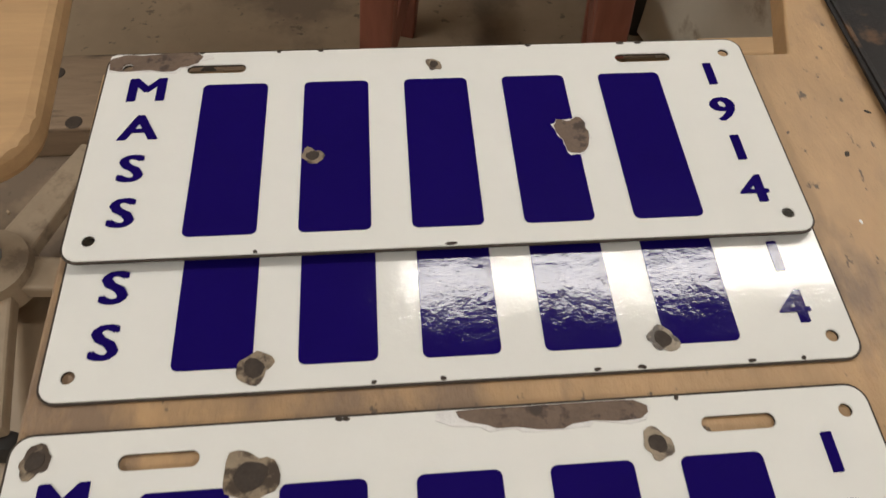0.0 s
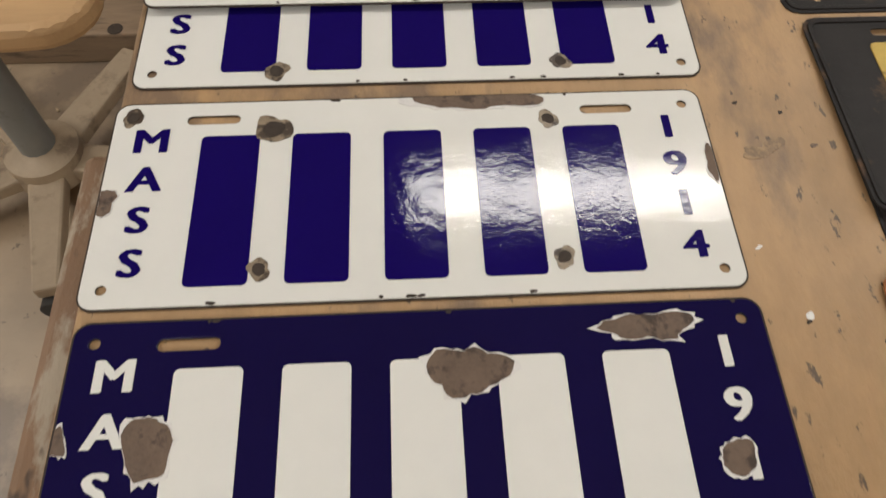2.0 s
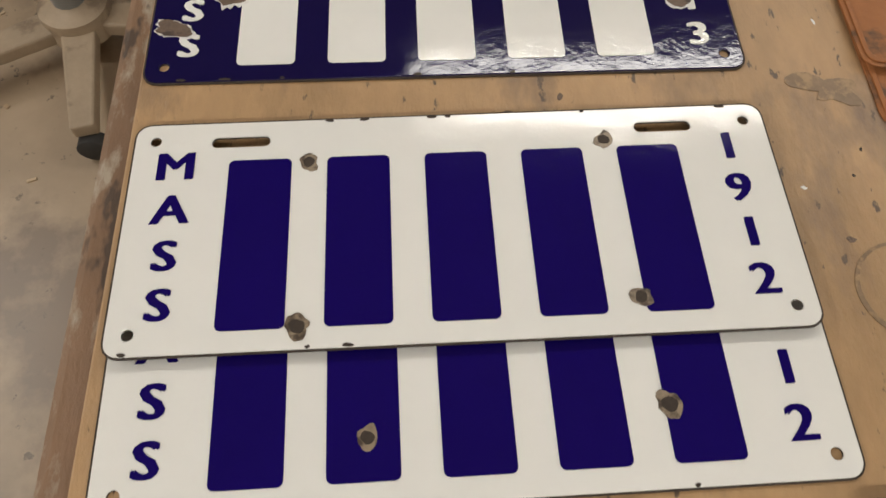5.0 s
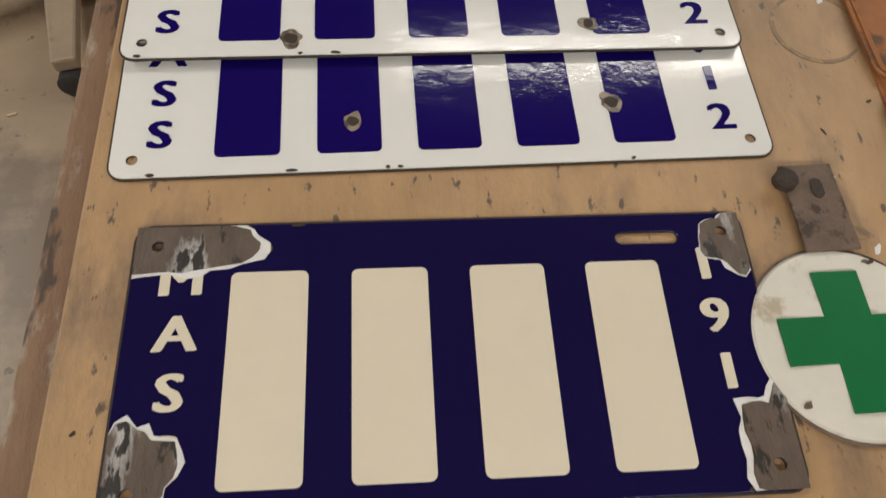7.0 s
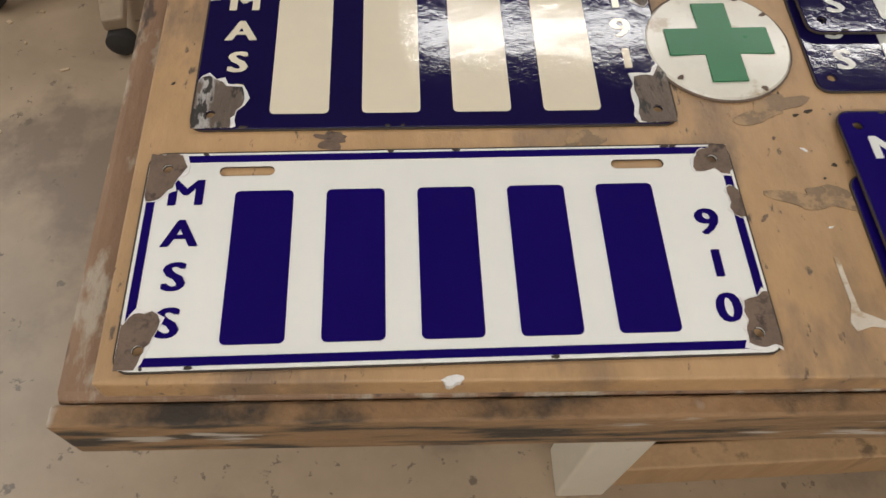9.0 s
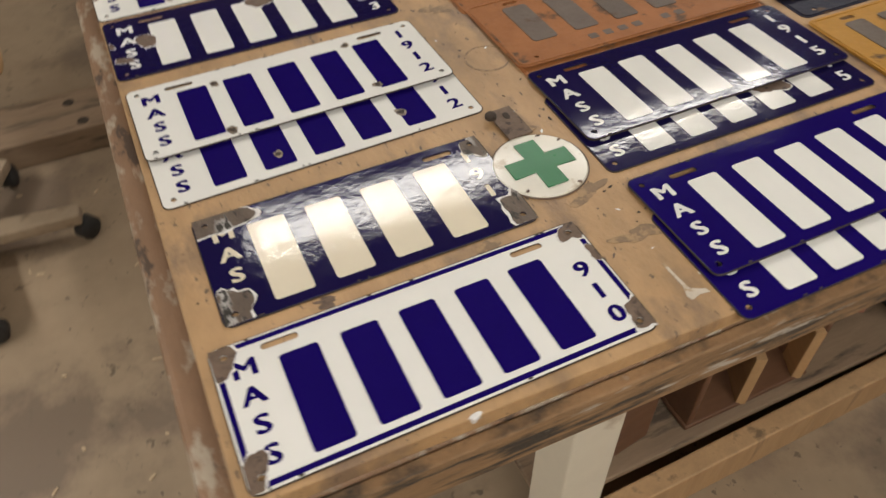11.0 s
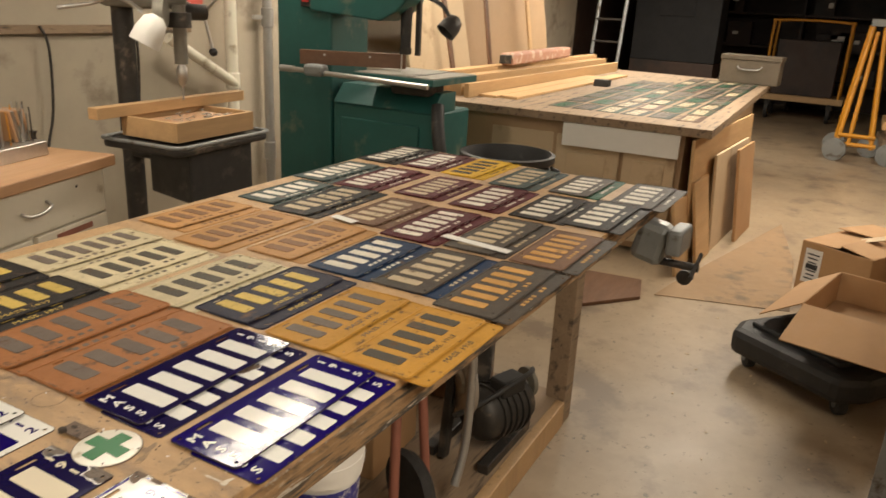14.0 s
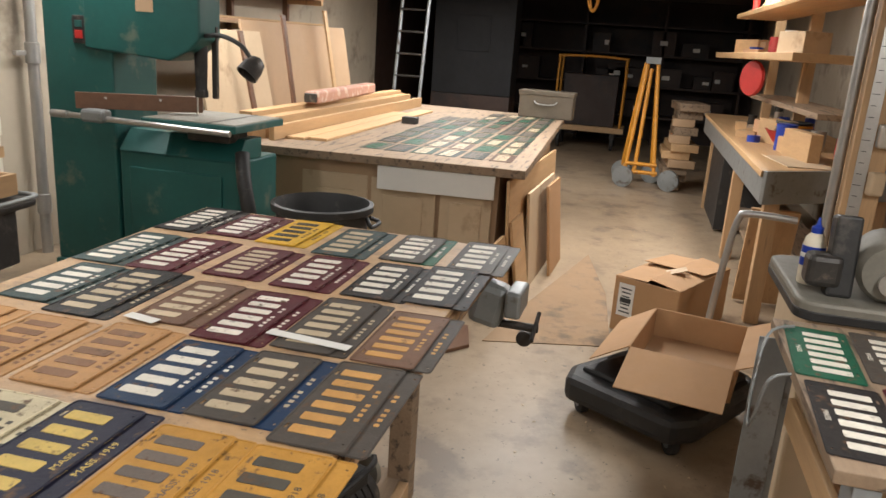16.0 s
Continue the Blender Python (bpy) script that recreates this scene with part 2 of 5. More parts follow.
def hose(points, r, seg=10, steps=6, bm=None):
    """A round tube along a smooth line through the points."""
    pts = [Vector(p) for p in points]
    line = []
    for i in range(len(pts) - 1):
        p0, p1, p2, p3 = pts[max(i - 1, 0)], pts[i], pts[i + 1], pts[min(i + 2, len(pts) - 1)]
        for k in range(steps):
            t = k / steps
            line.append(0.5 * ((2 * p1) + (p2 - p0) * t + (2 * p0 - 5 * p1 + 4 * p2 - p3) * t * t + (3 * p1 - p0 - 3 * p2 + p3) * t ** 3))
    line.append(pts[-1])
    own = bmesh.new()
    rings = []
    for i, p in enumerate(line):
        d = (line[min(i + 1, len(line) - 1)] - line[max(i - 1, 0)]).normalized()
        q = d.to_track_quat("Z", "Y").to_matrix()
        rings.append([own.verts.new(p + q @ Vector((r * math.cos(2 * math.pi * k / seg), r * math.sin(2 * math.pi * k / seg), 0))) for k in range(seg)])
    for a, b in zip(rings, rings[1:]):
        off = min(range(seg), key=lambda s: (a[0].co - b[s].co).length)
        for k in range(seg):
            own.faces.new((a[k], a[(k + 1) % seg], b[(k + 1 + off) % seg], b[(k + off) % seg]))
    own.faces.new(rings[0][::-1])
    own.faces.new(rings[-1])
    bmesh.ops.recalc_face_normals(own, faces=own.faces[:])
    smooth(own)
    return joined(bm, own)


def prism(poly, z0, z1, bevel=0.0, m=None, bm=None):
    """A flat polygon drawn up from z0 to z1."""
    own = bmesh.new()
    lo = [own.verts.new((x, y, z0)) for x, y in poly]
    hi = [own.verts.new((x, y, z1)) for x, y in poly]
    own.faces.new(lo[::-1])
    own.faces.new(hi)
    for i in range(len(poly)):
        j = (i + 1) % len(poly)
        own.faces.new((lo[i], lo[j], hi[j], hi[i]))
    bmesh.ops.recalc_face_normals(own, faces=own.faces[:])
    if bevel:
        bmesh.ops.bevel(own, geom=own.edges[:], offset=bevel, segments=2, affect="EDGES", profile=0.5)
    if m is not None:
        own.transform(m)
    return joined(bm, own)


def sheet(loops, thick, bevel=0.0, z=0.0):
    """A flat sheet with real holes: the first loop is the outline, the others are openings."""
    cu = bpy.data.curves.new("c", "CURVE")
    cu.dimensions, cu.fill_mode = "2D", "BOTH"
    cu.extrude, cu.bevel_depth, cu.bevel_resolution = max(thick / 2 - bevel, 0.00001), bevel, 1 if bevel else 0
    cu.offset = -bevel
    for loop in loops:
        sp = cu.splines.new("POLY")
        sp.points.add(len(loop) - 1)
        for p, (x, y) in zip(sp.points, loop):
            p.co = (x, y, 0, 1)
        sp.use_cyclic_u = True
    ob = bpy.data.objects.new("c", cu)
    me = bpy.data.meshes.new_from_object(ob)
    bpy.data.objects.remove(ob)
    bpy.data.curves.remove(cu)
    me.transform(Matrix.Translation((0, 0, z + thick / 2)))
    return me


def letters(text, size, thick, z, x=0, y=0, rot=0, wide=1.0, heavy=0.0):
    cu = bpy.data.curves.new("c", "FONT")
    cu.body, cu.size, cu.extrude, cu.align_x, cu.align_y, cu.offset = text, 1.0, 0.0, "CENTER", "CENTER", heavy
    cu.resolution_u = 3
    ob = bpy.data.objects.new("c", cu)
    me = bpy.data.meshes.new_from_object(ob)
    bpy.data.objects.remove(ob)
    bpy.data.curves.remove(cu)
    s = size / 0.72
    bm = bmesh.new()
    bm.from_mesh(me)
    bpy.data.meshes.remove(me)
    up = bmesh.ops.extrude_face_region(bm, geom=bm.faces[:])
    bmesh.ops.translate(bm, vec=(0, 0, 1), verts=[v for v in up["geom"] if isinstance(v, bmesh.types.BMVert)])
    bmesh.ops.recalc_face_normals(bm, faces=bm.faces[:])
    bm.transform(Matrix.Translation((x, y, z)) @ pose(0, 0, 0, 0, 0, rot) @ Matrix.Diagonal((s * wide, s, thick, 1)))
    return bm


def rrect(w, h, r, cx=0, cy=0, seg=5):
    out = []
    for sx, sy, a0 in ((1, 1, 0), (-1, 1, 90), (-1, -1, 180), (1, -1, 270)):
        for k in range(seg + 1):
            a = radians(a0 + 90 * k / seg)
            out.append((cx + sx * (w / 2 - r) + r * math.cos(a), cy + sy * (h / 2 - r) + r * math.sin(a)))
    return out


def ring(cx, cy, r, seg=16):
    return [(cx + r * math.cos(2 * math.pi * k / seg), cy + r * math.sin(2 * math.pi * k / seg)) for k in range(seg)]


def blob(cx, cy, rx, ry, rnd, rough=0.25, seg=26, turn=0):
    """An uneven round outline."""
    out = []
    ph = [rnd.uniform(0, 6.28) for _ in range(5)]
    for k in range(seg):
        a = 2 * math.pi * k / seg
        f = 1 + rough * sum(math.sin((i + 2) * a + ph[i]) / (i + 1.5) for i in range(5)) + rnd.uniform(-rough, rough) * 0.25
        x, y = rx * f * math.cos(a), ry * f * math.sin(a)
        c, s = math.cos(turn), math.sin(turn)
        out.append((cx + c * x - s * y, cy + s * x + c * y))
    return out

# ---- room ----
def structure(name, bm, material, label, category="structure"):
    return tagged(part(name, bm, material), label, category, kind="structure")


structure("floor", cuboid((20, 9, 0.1), (5.5, 0, -0.05), bevel=0), M["concrete"], "worn dusty tan concrete workshop floor", "floor")
structure("wall_north", cuboid((15.0, 0.15, 2.6), (3.5, 2.95, 1.3), bevel=0), M["wall"], "dusty beige plaster workshop wall", "wall")
structure("wall_south", cuboid((20, 0.15, 2.6), (5.5, -3.2, 1.3), bevel=0), M["wall"], "dusty plaster workshop wall", "wall")
structure("wall_west", cuboid((0.15, 6.0, 2.6), (-4.0, -0.15, 1.3), bevel=0), M["wall"], "dusty plaster workshop wall", "wall")
structure("wall_east", cuboid((0.15, 9, 2.6), (15.2, 0, 1.3), bevel=0), M["darkwall"], "dark brown boarded wall, unlit end's dimness in its colour", "wall")
structure("wall_return", cuboid((4.1, 0.15, 2.6), (13.05, 2.95, 1.3), bevel=0), M["darkwall"], "dark brown boarded side wall, unlit end's dimness in its colour", "wall")
structure("ceiling", cuboid((20, 9, 0.1), (5.5, 0, 2.65), bevel=0), M["ceil"], "dark timber workshop ceiling", "ceiling")
structure("beam", cuboid((0.12, 6.2, 0.26), (9.8, -0.2, 2.50)), M["wood"], "pine header beam under the ceiling", "beam")


def strip_light(x, y, z=2.4, along=2.4, watts=60, rz=0):
    t = thing("strip_light", "white two-tube fluorescent ceiling strip light, lit, some added as fill", "ceiling light", (x, y, z), rz, group="strip lights")
    part("housing", cuboid((along, 0.13, 0.06), (0, 0, 0.06), bevel=0.01), M["offwhite"], t)
    for s in (-0.035, 0.035):
        part("tube", rod((-along / 2 + 0.03, s, 0.012), (along / 2 - 0.03, s, 0.012), 0.013), M["tube"], t, "glowing white tube")
    for s in (-0.9, 0.9):
        part("hanger", rod((s, 0, 0.085), (s, 0, 2.6 - z), 0.006), M["galv"], t)
    l = lamp("strip_glow", x, y, z - 0.03, along, 0.14, watts)
    l.rotation_euler = (0, 0, radians(rz))


strip_light(1.2, 1.05, watts=19)
# added fill from behind the camera, no known fixture there
strip_light(0.2, -2.1, watts=38)
strip_light(8.3, 1.0, z=2.35, watts=60)
strip_light(5.5, -0.5, watts=55)
# added fixture that brightens the north wall side and machines
strip_light(4.2, 1.9, watts=50)
strip_light(6.6, -1.95, z=2.35, watts=40)
# added fixture that lifts the floor and wall on the left
strip_light(-2.2, 0.4, watts=40, rz=90)

# ---- display table ----
table = thing("work_table", "large plywood-topped workbench on rough timber legs", "table")
part("tabletop", prism([(-0.153, -0.663), (0.27, -0.670), (2.36, -0.698), (2.40, 0.475), (1.2, 0.445), (0.238, 0.425), (0.215, 0.340), (-0.157, 0.340)], ZT - 0.018, ZT, 0.0015), M["ply"], table, "stained and scratched plywood top")
part("under_top", prism([(-0.179, -0.665), (2.35, -0.694), (2.38, 0.45), (0.26, 0.40), (0.22, 0.31), (-0.150, 0.31), (-0.152, 0.125), (-0.181, 0.125)], ZT - 0.066, ZT - 0.0185, 0.006), M["oldedge"], table, "older worn bench top with flaking paint")
part("apron", cuboid((2.35, 0.03, 0.10), (1.12, 0.34, ZT - 0.117)), M["greywood"], table)
part("apron", cuboid((0.03, 0.86, 0.10), (0.06, -0.11, ZT - 0.117)), M["greywood"], table)
for x, y in ((0.27, -0.50), (2.15, -0.445), (0.02, 0.27), (2.15, 0.27)):
    part("leg", cuboid((0.08, 0.08, ZT - 0.067), (x, y, (ZT - 0.067) / 2)), M["offwhite" if x > 0.2 and x < 1 else "greywood"], table)
part("stretcher", cuboid((1.79, 0.04, 0.106), (1.21, -0.487, 0.053), (0, 0, 1.2)), M["woodv"], table)
part("lower_shelf", cuboid((1.9, 0.71, 0.016), (1.22, -0.106, 0.098)), M["greywood"], table, "dusty brown lower shelf")
part("edge_band", cuboid((2.53, 0.012, 0.046), (1.085, -0.6855, ZT - 0.043), (0, 0, -0.66), 0.002), M["plyedge"], table, "worn layered front edge of the bench")
rd = random.Random(31)
part("paint_drip", prism(blob(0.018, -0.665, 0.005, 0.0025, rd, 0.3, 20), ZT - 0.004, ZT + 0.0006), M["rim"], table, "dried white paint drip")
part("paint_smear", prism([(0.2235, -0.602), (0.2262, -0.603), (0.2268, -0.620), (0.228, -0.634), (0.240, -0.640), (0.241, -0.644), (0.232, -0.6425), (0.223, -0.645), (0.221, -0.640), (0.2245, -0.630), (0.2240, -0.615)], ZT - 0.004, ZT + 0.0005), M["paint_smear"], table, "smear of dried white paint")
part("cup_ring", sheet([ring(0.232, -0.262, 0.026, 30), ring(0.2325, -0.2615, 0.0240, 30)], 0.0004, z=ZT), M["scorch"], table, "dark ring left by a can")
for sx_, sy_, sa_, sb_ in ((0.205, -0.385, 0.016, 0.007), (0.10, -0.522, 0.013, 0.005), (-0.045, -0.520, 0.010, 0.005), (0.215, -0.500, 0.018, 0.009), (0.228, -0.565, 0.022, 0.008), (0.21, 0.10, 0.012, 0.005), (0.225, -0.14, 0.016, 0.010), (0.04, -0.155, 0.008, 0.003)):
    part("glue_stain", sheet([blob(sx_, sy_, sa_, sb_, rd, 0.5, 30, rd.uniform(-0.4, 0.4))], 0.0004, z=ZT), M["scorch" if sa_ > 0.011 else "rust"], table, "dark stain soaked into the plywood")
for _ in range(70):
    px_ = rd.choice((rd.uniform(-0.145, 0.25), rd.uniform(0.19, 0.25)))
    part("speck", sheet([blob(px_, rd.uniform(-0.655, 0.33), rd.uniform(0.0008, 0.003), rd.uniform(0.0006, 0.0018), rd, 0.3, 9, rd.uniform(0, 3))], 0.0003, z=ZT), M[rd.choice(("soot", "soot", "rust", "rim"))], table)
part("paint_drip", cuboid((0.003, 0.0016, 0.024), (0.018, -0.6778, ZT - 0.036), bevel=0.001), M["rim"], table)

# ---- plates ----
def plate_body(w, h, holes, thick=0.0016, r=0.011):
    return sheet([rrect(w, h, r)] + holes, thick, 0.0006)


def porcelain(x, y, rz, w, h, ground, figure, n, left="MASS", right="", z=ZT, seed=1, label="", slots=True, chips=(), spots=(), border=None, tilt=0.0, fig_h=0.73, side_h=0.80, lift=0.0):
    """An enamelled plate; its number is shown as plain upright bars."""
    rnd = random.Random(seed)
    holes = [ring(sx * (w / 2 - 0.0105), sy * (h / 2 - 0.0105), 0.0028) for sx in (-1, 1) for sy in (-1, 1)]
    if slots:
        holes += [rrect(0.030, 0.0062, 0.003, s * w * 0.335, h / 2 - 0.0125) for s in (-1, 1)]
    ob = part("licence_plate", sheet([rrect(w + 0.0018, h + 0.0018, 0.0085)] + holes, 0.0012), M["soot"])
    part("enamel_face", sheet([rrect(w, h, 0.0077)] + [[(hx, hy) for hx, hy in hl] for hl in holes], 0.0012, 0.0005, z=0.0006), ground, ob)
    ob.matrix_basis = pose(x, y, z + lift, tilt, 0, rz)
    tagged(ob, label, "licence plate", "enamelled plates")
    zt = 0.0018
    if border:
        part("border", sheet([rrect(w - 0.004, h - 0.004, 0.009), rrect(w - 0.013, h - 0.013, 0.006)], 0.0003, z=zt), border, ob, "blue enamel border line")
    span = w * 0.755
    step = span / n
    fh = h * fig_h
    for i in range(n):
        cx = -span / 2 + step * (i + 0.5)
        part("number_bar", sheet([rrect(step * 0.64, fh, 0.003, cx, -h * 0.055)], 0.0003, z=zt), figure, ob)
    for text, sx in ((left, -1), (right, 1)):
        k = len(text)
        for i, ch in enumerate(text):
            if ch == " ":
                continue
            yy = (side_h * h) * (0.5 - (i + 0.5) / k) - 0.002
            bm = None
            for k2, d in enumerate((-0.0010, -0.0004, 0.0004, 0.0010)):
                bm = joined(bm, letters(ch, 0.0165, 0.0003 + 0.00004 * k2, zt, sx * (w / 2 - 0.0225) + d, yy + 0.0004 * (k2 % 2), wide=1.15))
            part("letter", bm, figure, ob)
    for c in chips:
        cx, cy, rx, ry = c[:4]
        rgh = c[4] if len(c) > 4 else 0.28
        base = blob(cx, cy, rx, ry, rnd, rgh, 34)

        def clip(p, g=1.0):
            px, py = cx + (p[0] - cx) * g, cy + (p[1] - cy) * g
            return (max(-w / 2 + 0.0006, min(w / 2 - 0.0006, px)), max(-h / 2 + 0.0006, min(h / 2 - 0.0006, py)))
        wob = [1.02 + 0.24 * rnd.random() ** 2 for _ in base]
        inner = [hl for hl in holes if (hl[0][0] - 0.0028 - cx) ** 2 / rx ** 2 + (hl[0][1] - cy) ** 2 / ry ** 2 < 0.7 and len(hl) == 16]
        part("chip_rim", sheet([[clip(p, g) for p, g in zip(base, wob)]] + inner, 0.00045, z=zt), M["rim"], ob, "jagged white edge of chipped enamel")
        part("chip", sheet([[clip(p) for p in base]] + inner, 0.00065, z=zt), M["scraped" if seed == 7 else "rust"], ob, "brown bare rusted steel patch")
    for cx, cy, r in spots:
        part("rust_spot", sheet([blob(cx, cy, r, r, rnd, 0.22, 22)], 0.0004, z=zt), M["halo"], ob, "rust bleeding around a nail hole")
        part("nail_hole", sheet([blob(cx, cy, r * 0.6, r * 0.6, rnd, 0.12, 16)], 0.0006, z=zt), M["soot"], ob, "dark rusted nail hole")
    # tiny specks of lost enamel along the edges
    for _ in range(9):
        side = rnd.choice((-1, 1))
        part("edge_chip", sheet([blob(rnd.uniform(-w / 2, w / 2) * 0.95, side * (h / 2 - 0.001), rnd.uniform(0.001, 0.003), 0.0009, rnd, 0.2, 10)], 0.0003, z=zt), M["soot"], ob)
    return ob


WHITE = "white enamelled licence plate with blue markings, %s"
BLUE = "dark blue enamelled licence plate, white markings, %s, %s"
porcelain(0.0175, 0.221, 0.0, 0.338, 0.130, M["white"], M["blue"], 5, right="1914", seed=2, label=WHITE % "1914" + ", partly covered", spots=[(-0.085, -0.055, 0.007), (0.085, -0.052, 0.006)])
A = porcelain(0.0165, 0.2825, -0.2, 0.338, 0.130, M["white"], M["blue"], 5, right="1914", seed=1, lift=0.0042, tilt=-1.0, label=WHITE % "1914" + ", on its twin", chips=[(-0.145, 0.058, 0.022, 0.008), (0.066, -0.002, 0.009, 0.010)], spots=[(0.0, 0.051, 0.004), (-0.062, -0.01, 0.005)])
porcelain(0.0120, 0.0785, 0.2, 0.336, 0.130, M["white"], M["blue"], 5, right="1914", seed=3, label=WHITE % "1914" + ", chipped at the top", chips=[(0.040, 0.064, 0.030, 0.011), (-0.165, -0.002, 0.007, 0.007), (0.166, 0.012, 0.004, 0.010)], spots=[(-0.078, 0.044, 0.010), (-0.08, -0.046, 0.006), (0.076, -0.045, 0.006), (0.078, 0.046, 0.006), (-0.158, 0.055, 0.006)])
porcelain(0.0145, -0.060, 0.3, 0.335, 0.132, M["navy"], M["white"], 5, right="1913", seed=4, label=BLUE % ("1913", "chipped to brown steel"), chips=[(0.020, 0.034, 0.016, 0.014), (-0.125, 0.004, 0.011, 0.015, 0.15), (0.110, 0.053, 0.019, 0.008), (-0.155, -0.028, 0.010, 0.006), (-0.165, 0.008, 0.004, 0.006), (0.139, -0.012, 0.008, 0.008, 0.15)])
porcelain(0.0190, -0.288, 1.3, 0.330, 0.128, M["white"], M["blue"], 5, right="1912", seed=6, label=WHITE % "1912" + ", partly covered", spots=[(-0.048, -0.035, 0.005), (0.086, -0.028, 0.006)])
porcelain(0.0168, -0.2195, 0.9, 0.330, 0.128, M["white"], M["blue"], 5, right="1912", seed=5, lift=0.0042, tilt=-1.0, label=WHITE % "1912" + ", on its twin", spots=[(-0.075, 0.037, 0.005), (0.078, 0.044, 0.005), (-0.078, -0.053, 0.006), (0.082, -0.046, 0.005)])
porcelain(0.0155, -0.447, 0.2, 0.283, 0.130, M["navy"], M["cream"], 4, right="191 ", seed=7, label=BLUE % ("1911", "four corners rusted bare"), chips=[(-0.128, 0.055, 0.036, 0.017), (0.136, 0.052, 0.015, 0.017), (0.138, -0.046, 0.018, 0.028), (-0.132, -0.052, 0.020, 0.022)])
porcelain(0.0190, -0.5925, 0.4, 0.326, 0.128, M["white"], M["blue"], 5, right=" 910", seed=8, border=M["blue"], label="white enamelled licence plate with blue border and rusted corners, 1910", chips=[(-0.158, 0.050, 0.012, 0.018), (0.155, 0.054, 0.011, 0.012), (0.158, -0.048, 0.013, 0.013), (-0.158, -0.050, 0.012, 0.016), (0.163, 0.022, 0.008, 0.010)], fig_h=0.70)
for x, yt, seed in ((0.420, -0.315, 11), (0.418, -0.508, 13)):
    nm = M["navy"] if seed == 11 else M["blue"]
    porcelain(x - 0.004, yt - 0.108, 0.0, 0.334, 0.130, nm, M["white"], 5, right="1915", seed=seed + 1, side_h=0.8, label=BLUE % ("1915", "partly covered"), chips=[(0.06, -0.02, 0.020, 0.012)] if seed == 11 else [])
    porcelain(x, yt - 0.064, 0.0, 0.334, 0.130, nm, M["white"], 5, right="1915", seed=seed, side_h=0.8, lift=0.0042, tilt=-1.0, label=BLUE % ("1915", "lying on its twin"))


def paint(name, c, stain=(0.12, 0.07, 0.04), amount=0.2, rough=0.5):
    return mat(name, c, rough, vary=0.18, scale=22, bump=0.35, bscale=140, stain=stain, amount=amount * 0.8, sscale=34, per_object=0.08, spec=0.14)


S = {
    "black": paint("black_plate_paint", (0.026, 0.023, 0.022)), "brown": paint("brown_plate_paint", (0.34, 0.14, 0.05)),
    "cream": paint("cream_plate_paint", (0.60, 0.52, 0.34), amount=0.1), "tan": paint("tan_plate_paint", (0.45, 0.245, 0.095), amount=0.1),
    "navy": paint("navy_plate_paint", (0.022, 0.022, 0.040)), "ochre": paint("ochre_plate_paint", (0.48, 0.25, 0.045), amount=0.12),
    "blue": paint("blue_plate_paint", (0.018, 0.038, 0.085)), "grey": paint("grey_plate_paint", (0.078, 0.066, 0.055)),
    "maroon": paint("maroon_plate_paint", (0.085, 0.014, 0.020)), "teal": paint("grey_green_plate_paint", (0.055, 0.078, 0.075)),
    "rustb": paint("rusty_brown_plate_paint", (0.17, 0.095, 0.06)), "green": paint("green_plate_paint", (0.02, 0.10, 0.055)),
    "fyellow": paint("yellow_figure_paint", (0.62, 0.45, 0.12), amount=0.1), "fgrey": paint("grey_figure_paint", (0.15, 0.12, 0.10)),
    "fdark": paint("dark_figure_paint", (0.085, 0.075, 0.06)), "fwhite": paint("white_figure_paint", (0.74, 0.69, 0.59), amount=0.08),
    "ftan": paint("tan_figure_paint", (0.52, 0.42, 0.28), amount=0.1), "forange": paint("orange_figure_paint", (0.55, 0.30, 0.09), amount=0.1),
    "fbrown": paint("brown_figure_paint", (0.22, 0.115, 0.06)), "yellow": paint("bright_yellow_plate_paint", (0.60, 0.36, 0.02), amount=0.08),
    "fblack": paint("black_figure_paint", (0.03, 0.028, 0.025)),
}


def steel_plate(x, ytop, w, h, ground, figure, n, label, text="", z=ZT, rz=0.0, lift=0.0, tilt=0.0, group="painted steel plates", caption=True, fig=0.56):
    """A pressed steel plate with a raised rim; its number is shown as plain upright bars."""
    holes = [rrect(0.020, 0.006, 0.0029, s * w * 0.33, h / 2 - 0.014) for s in (-1, 1)] + [ring(s * w * 0.42, -h / 2 + 0.013, 0.0028, 10) for s in (-1, 1)]
    ob = part("licence_plate", sheet([rrect(w, h, 0.010, seg=3)] + holes, 0.0011, 0.0004), ground)
    ob.matrix_basis = pose(x, ytop - h / 2, z + lift, tilt, 0, rz)
    tagged(ob, label, "licence plate", group)
    part("pressed_rim", sheet([rrect(w - 0.005, h - 0.005, 0.008, seg=3), rrect(w - 0.011, h - 0.011, 0.006, seg=3)], 0.0012, 0.0004, z=0.0009), ground, ob)
    span = w * 0.83
    step = span / n
    for i in range(n):
        part("number_bar", sheet([rrect(step * 0.58, h * fig, 0.004, -span / 2 + step * (i + 0.5), h * 0.06, seg=2)], 0.0011, 0.0004, z=0.0009), figure, ob)
    if text:
        part("lettering", letters(text, 0.0125, 0.0005, 0.0011, 0, -h * 0.345, wide=1.25), figure, ob)
    elif caption:
        for k in range(7):
            if k != 4:
                part("caption_bar", sheet([rrect(0.011, 0.010, 0.001, (k - 3) * 0.020, -h * 0.345, seg=1)], 0.0006, z=0.0009), figure, ob)
    return ob


def plate_pair(x, ytop, w, ground, figure, n, look_, text="", under=None, h=0.148, drop=0.038, fig=0.56):
    lab = look_ + " steel licence plate"
    steel_plate(x + 0.002, ytop - drop, w, h, under or ground, figure, n, lab + ", partly covered by its twin", text, fig=fig)
    steel_plate(x, ytop, w, h, ground, figure, n, lab + ", resting on its twin", text, lift=0.003, tilt=-1.0, fig=fig)


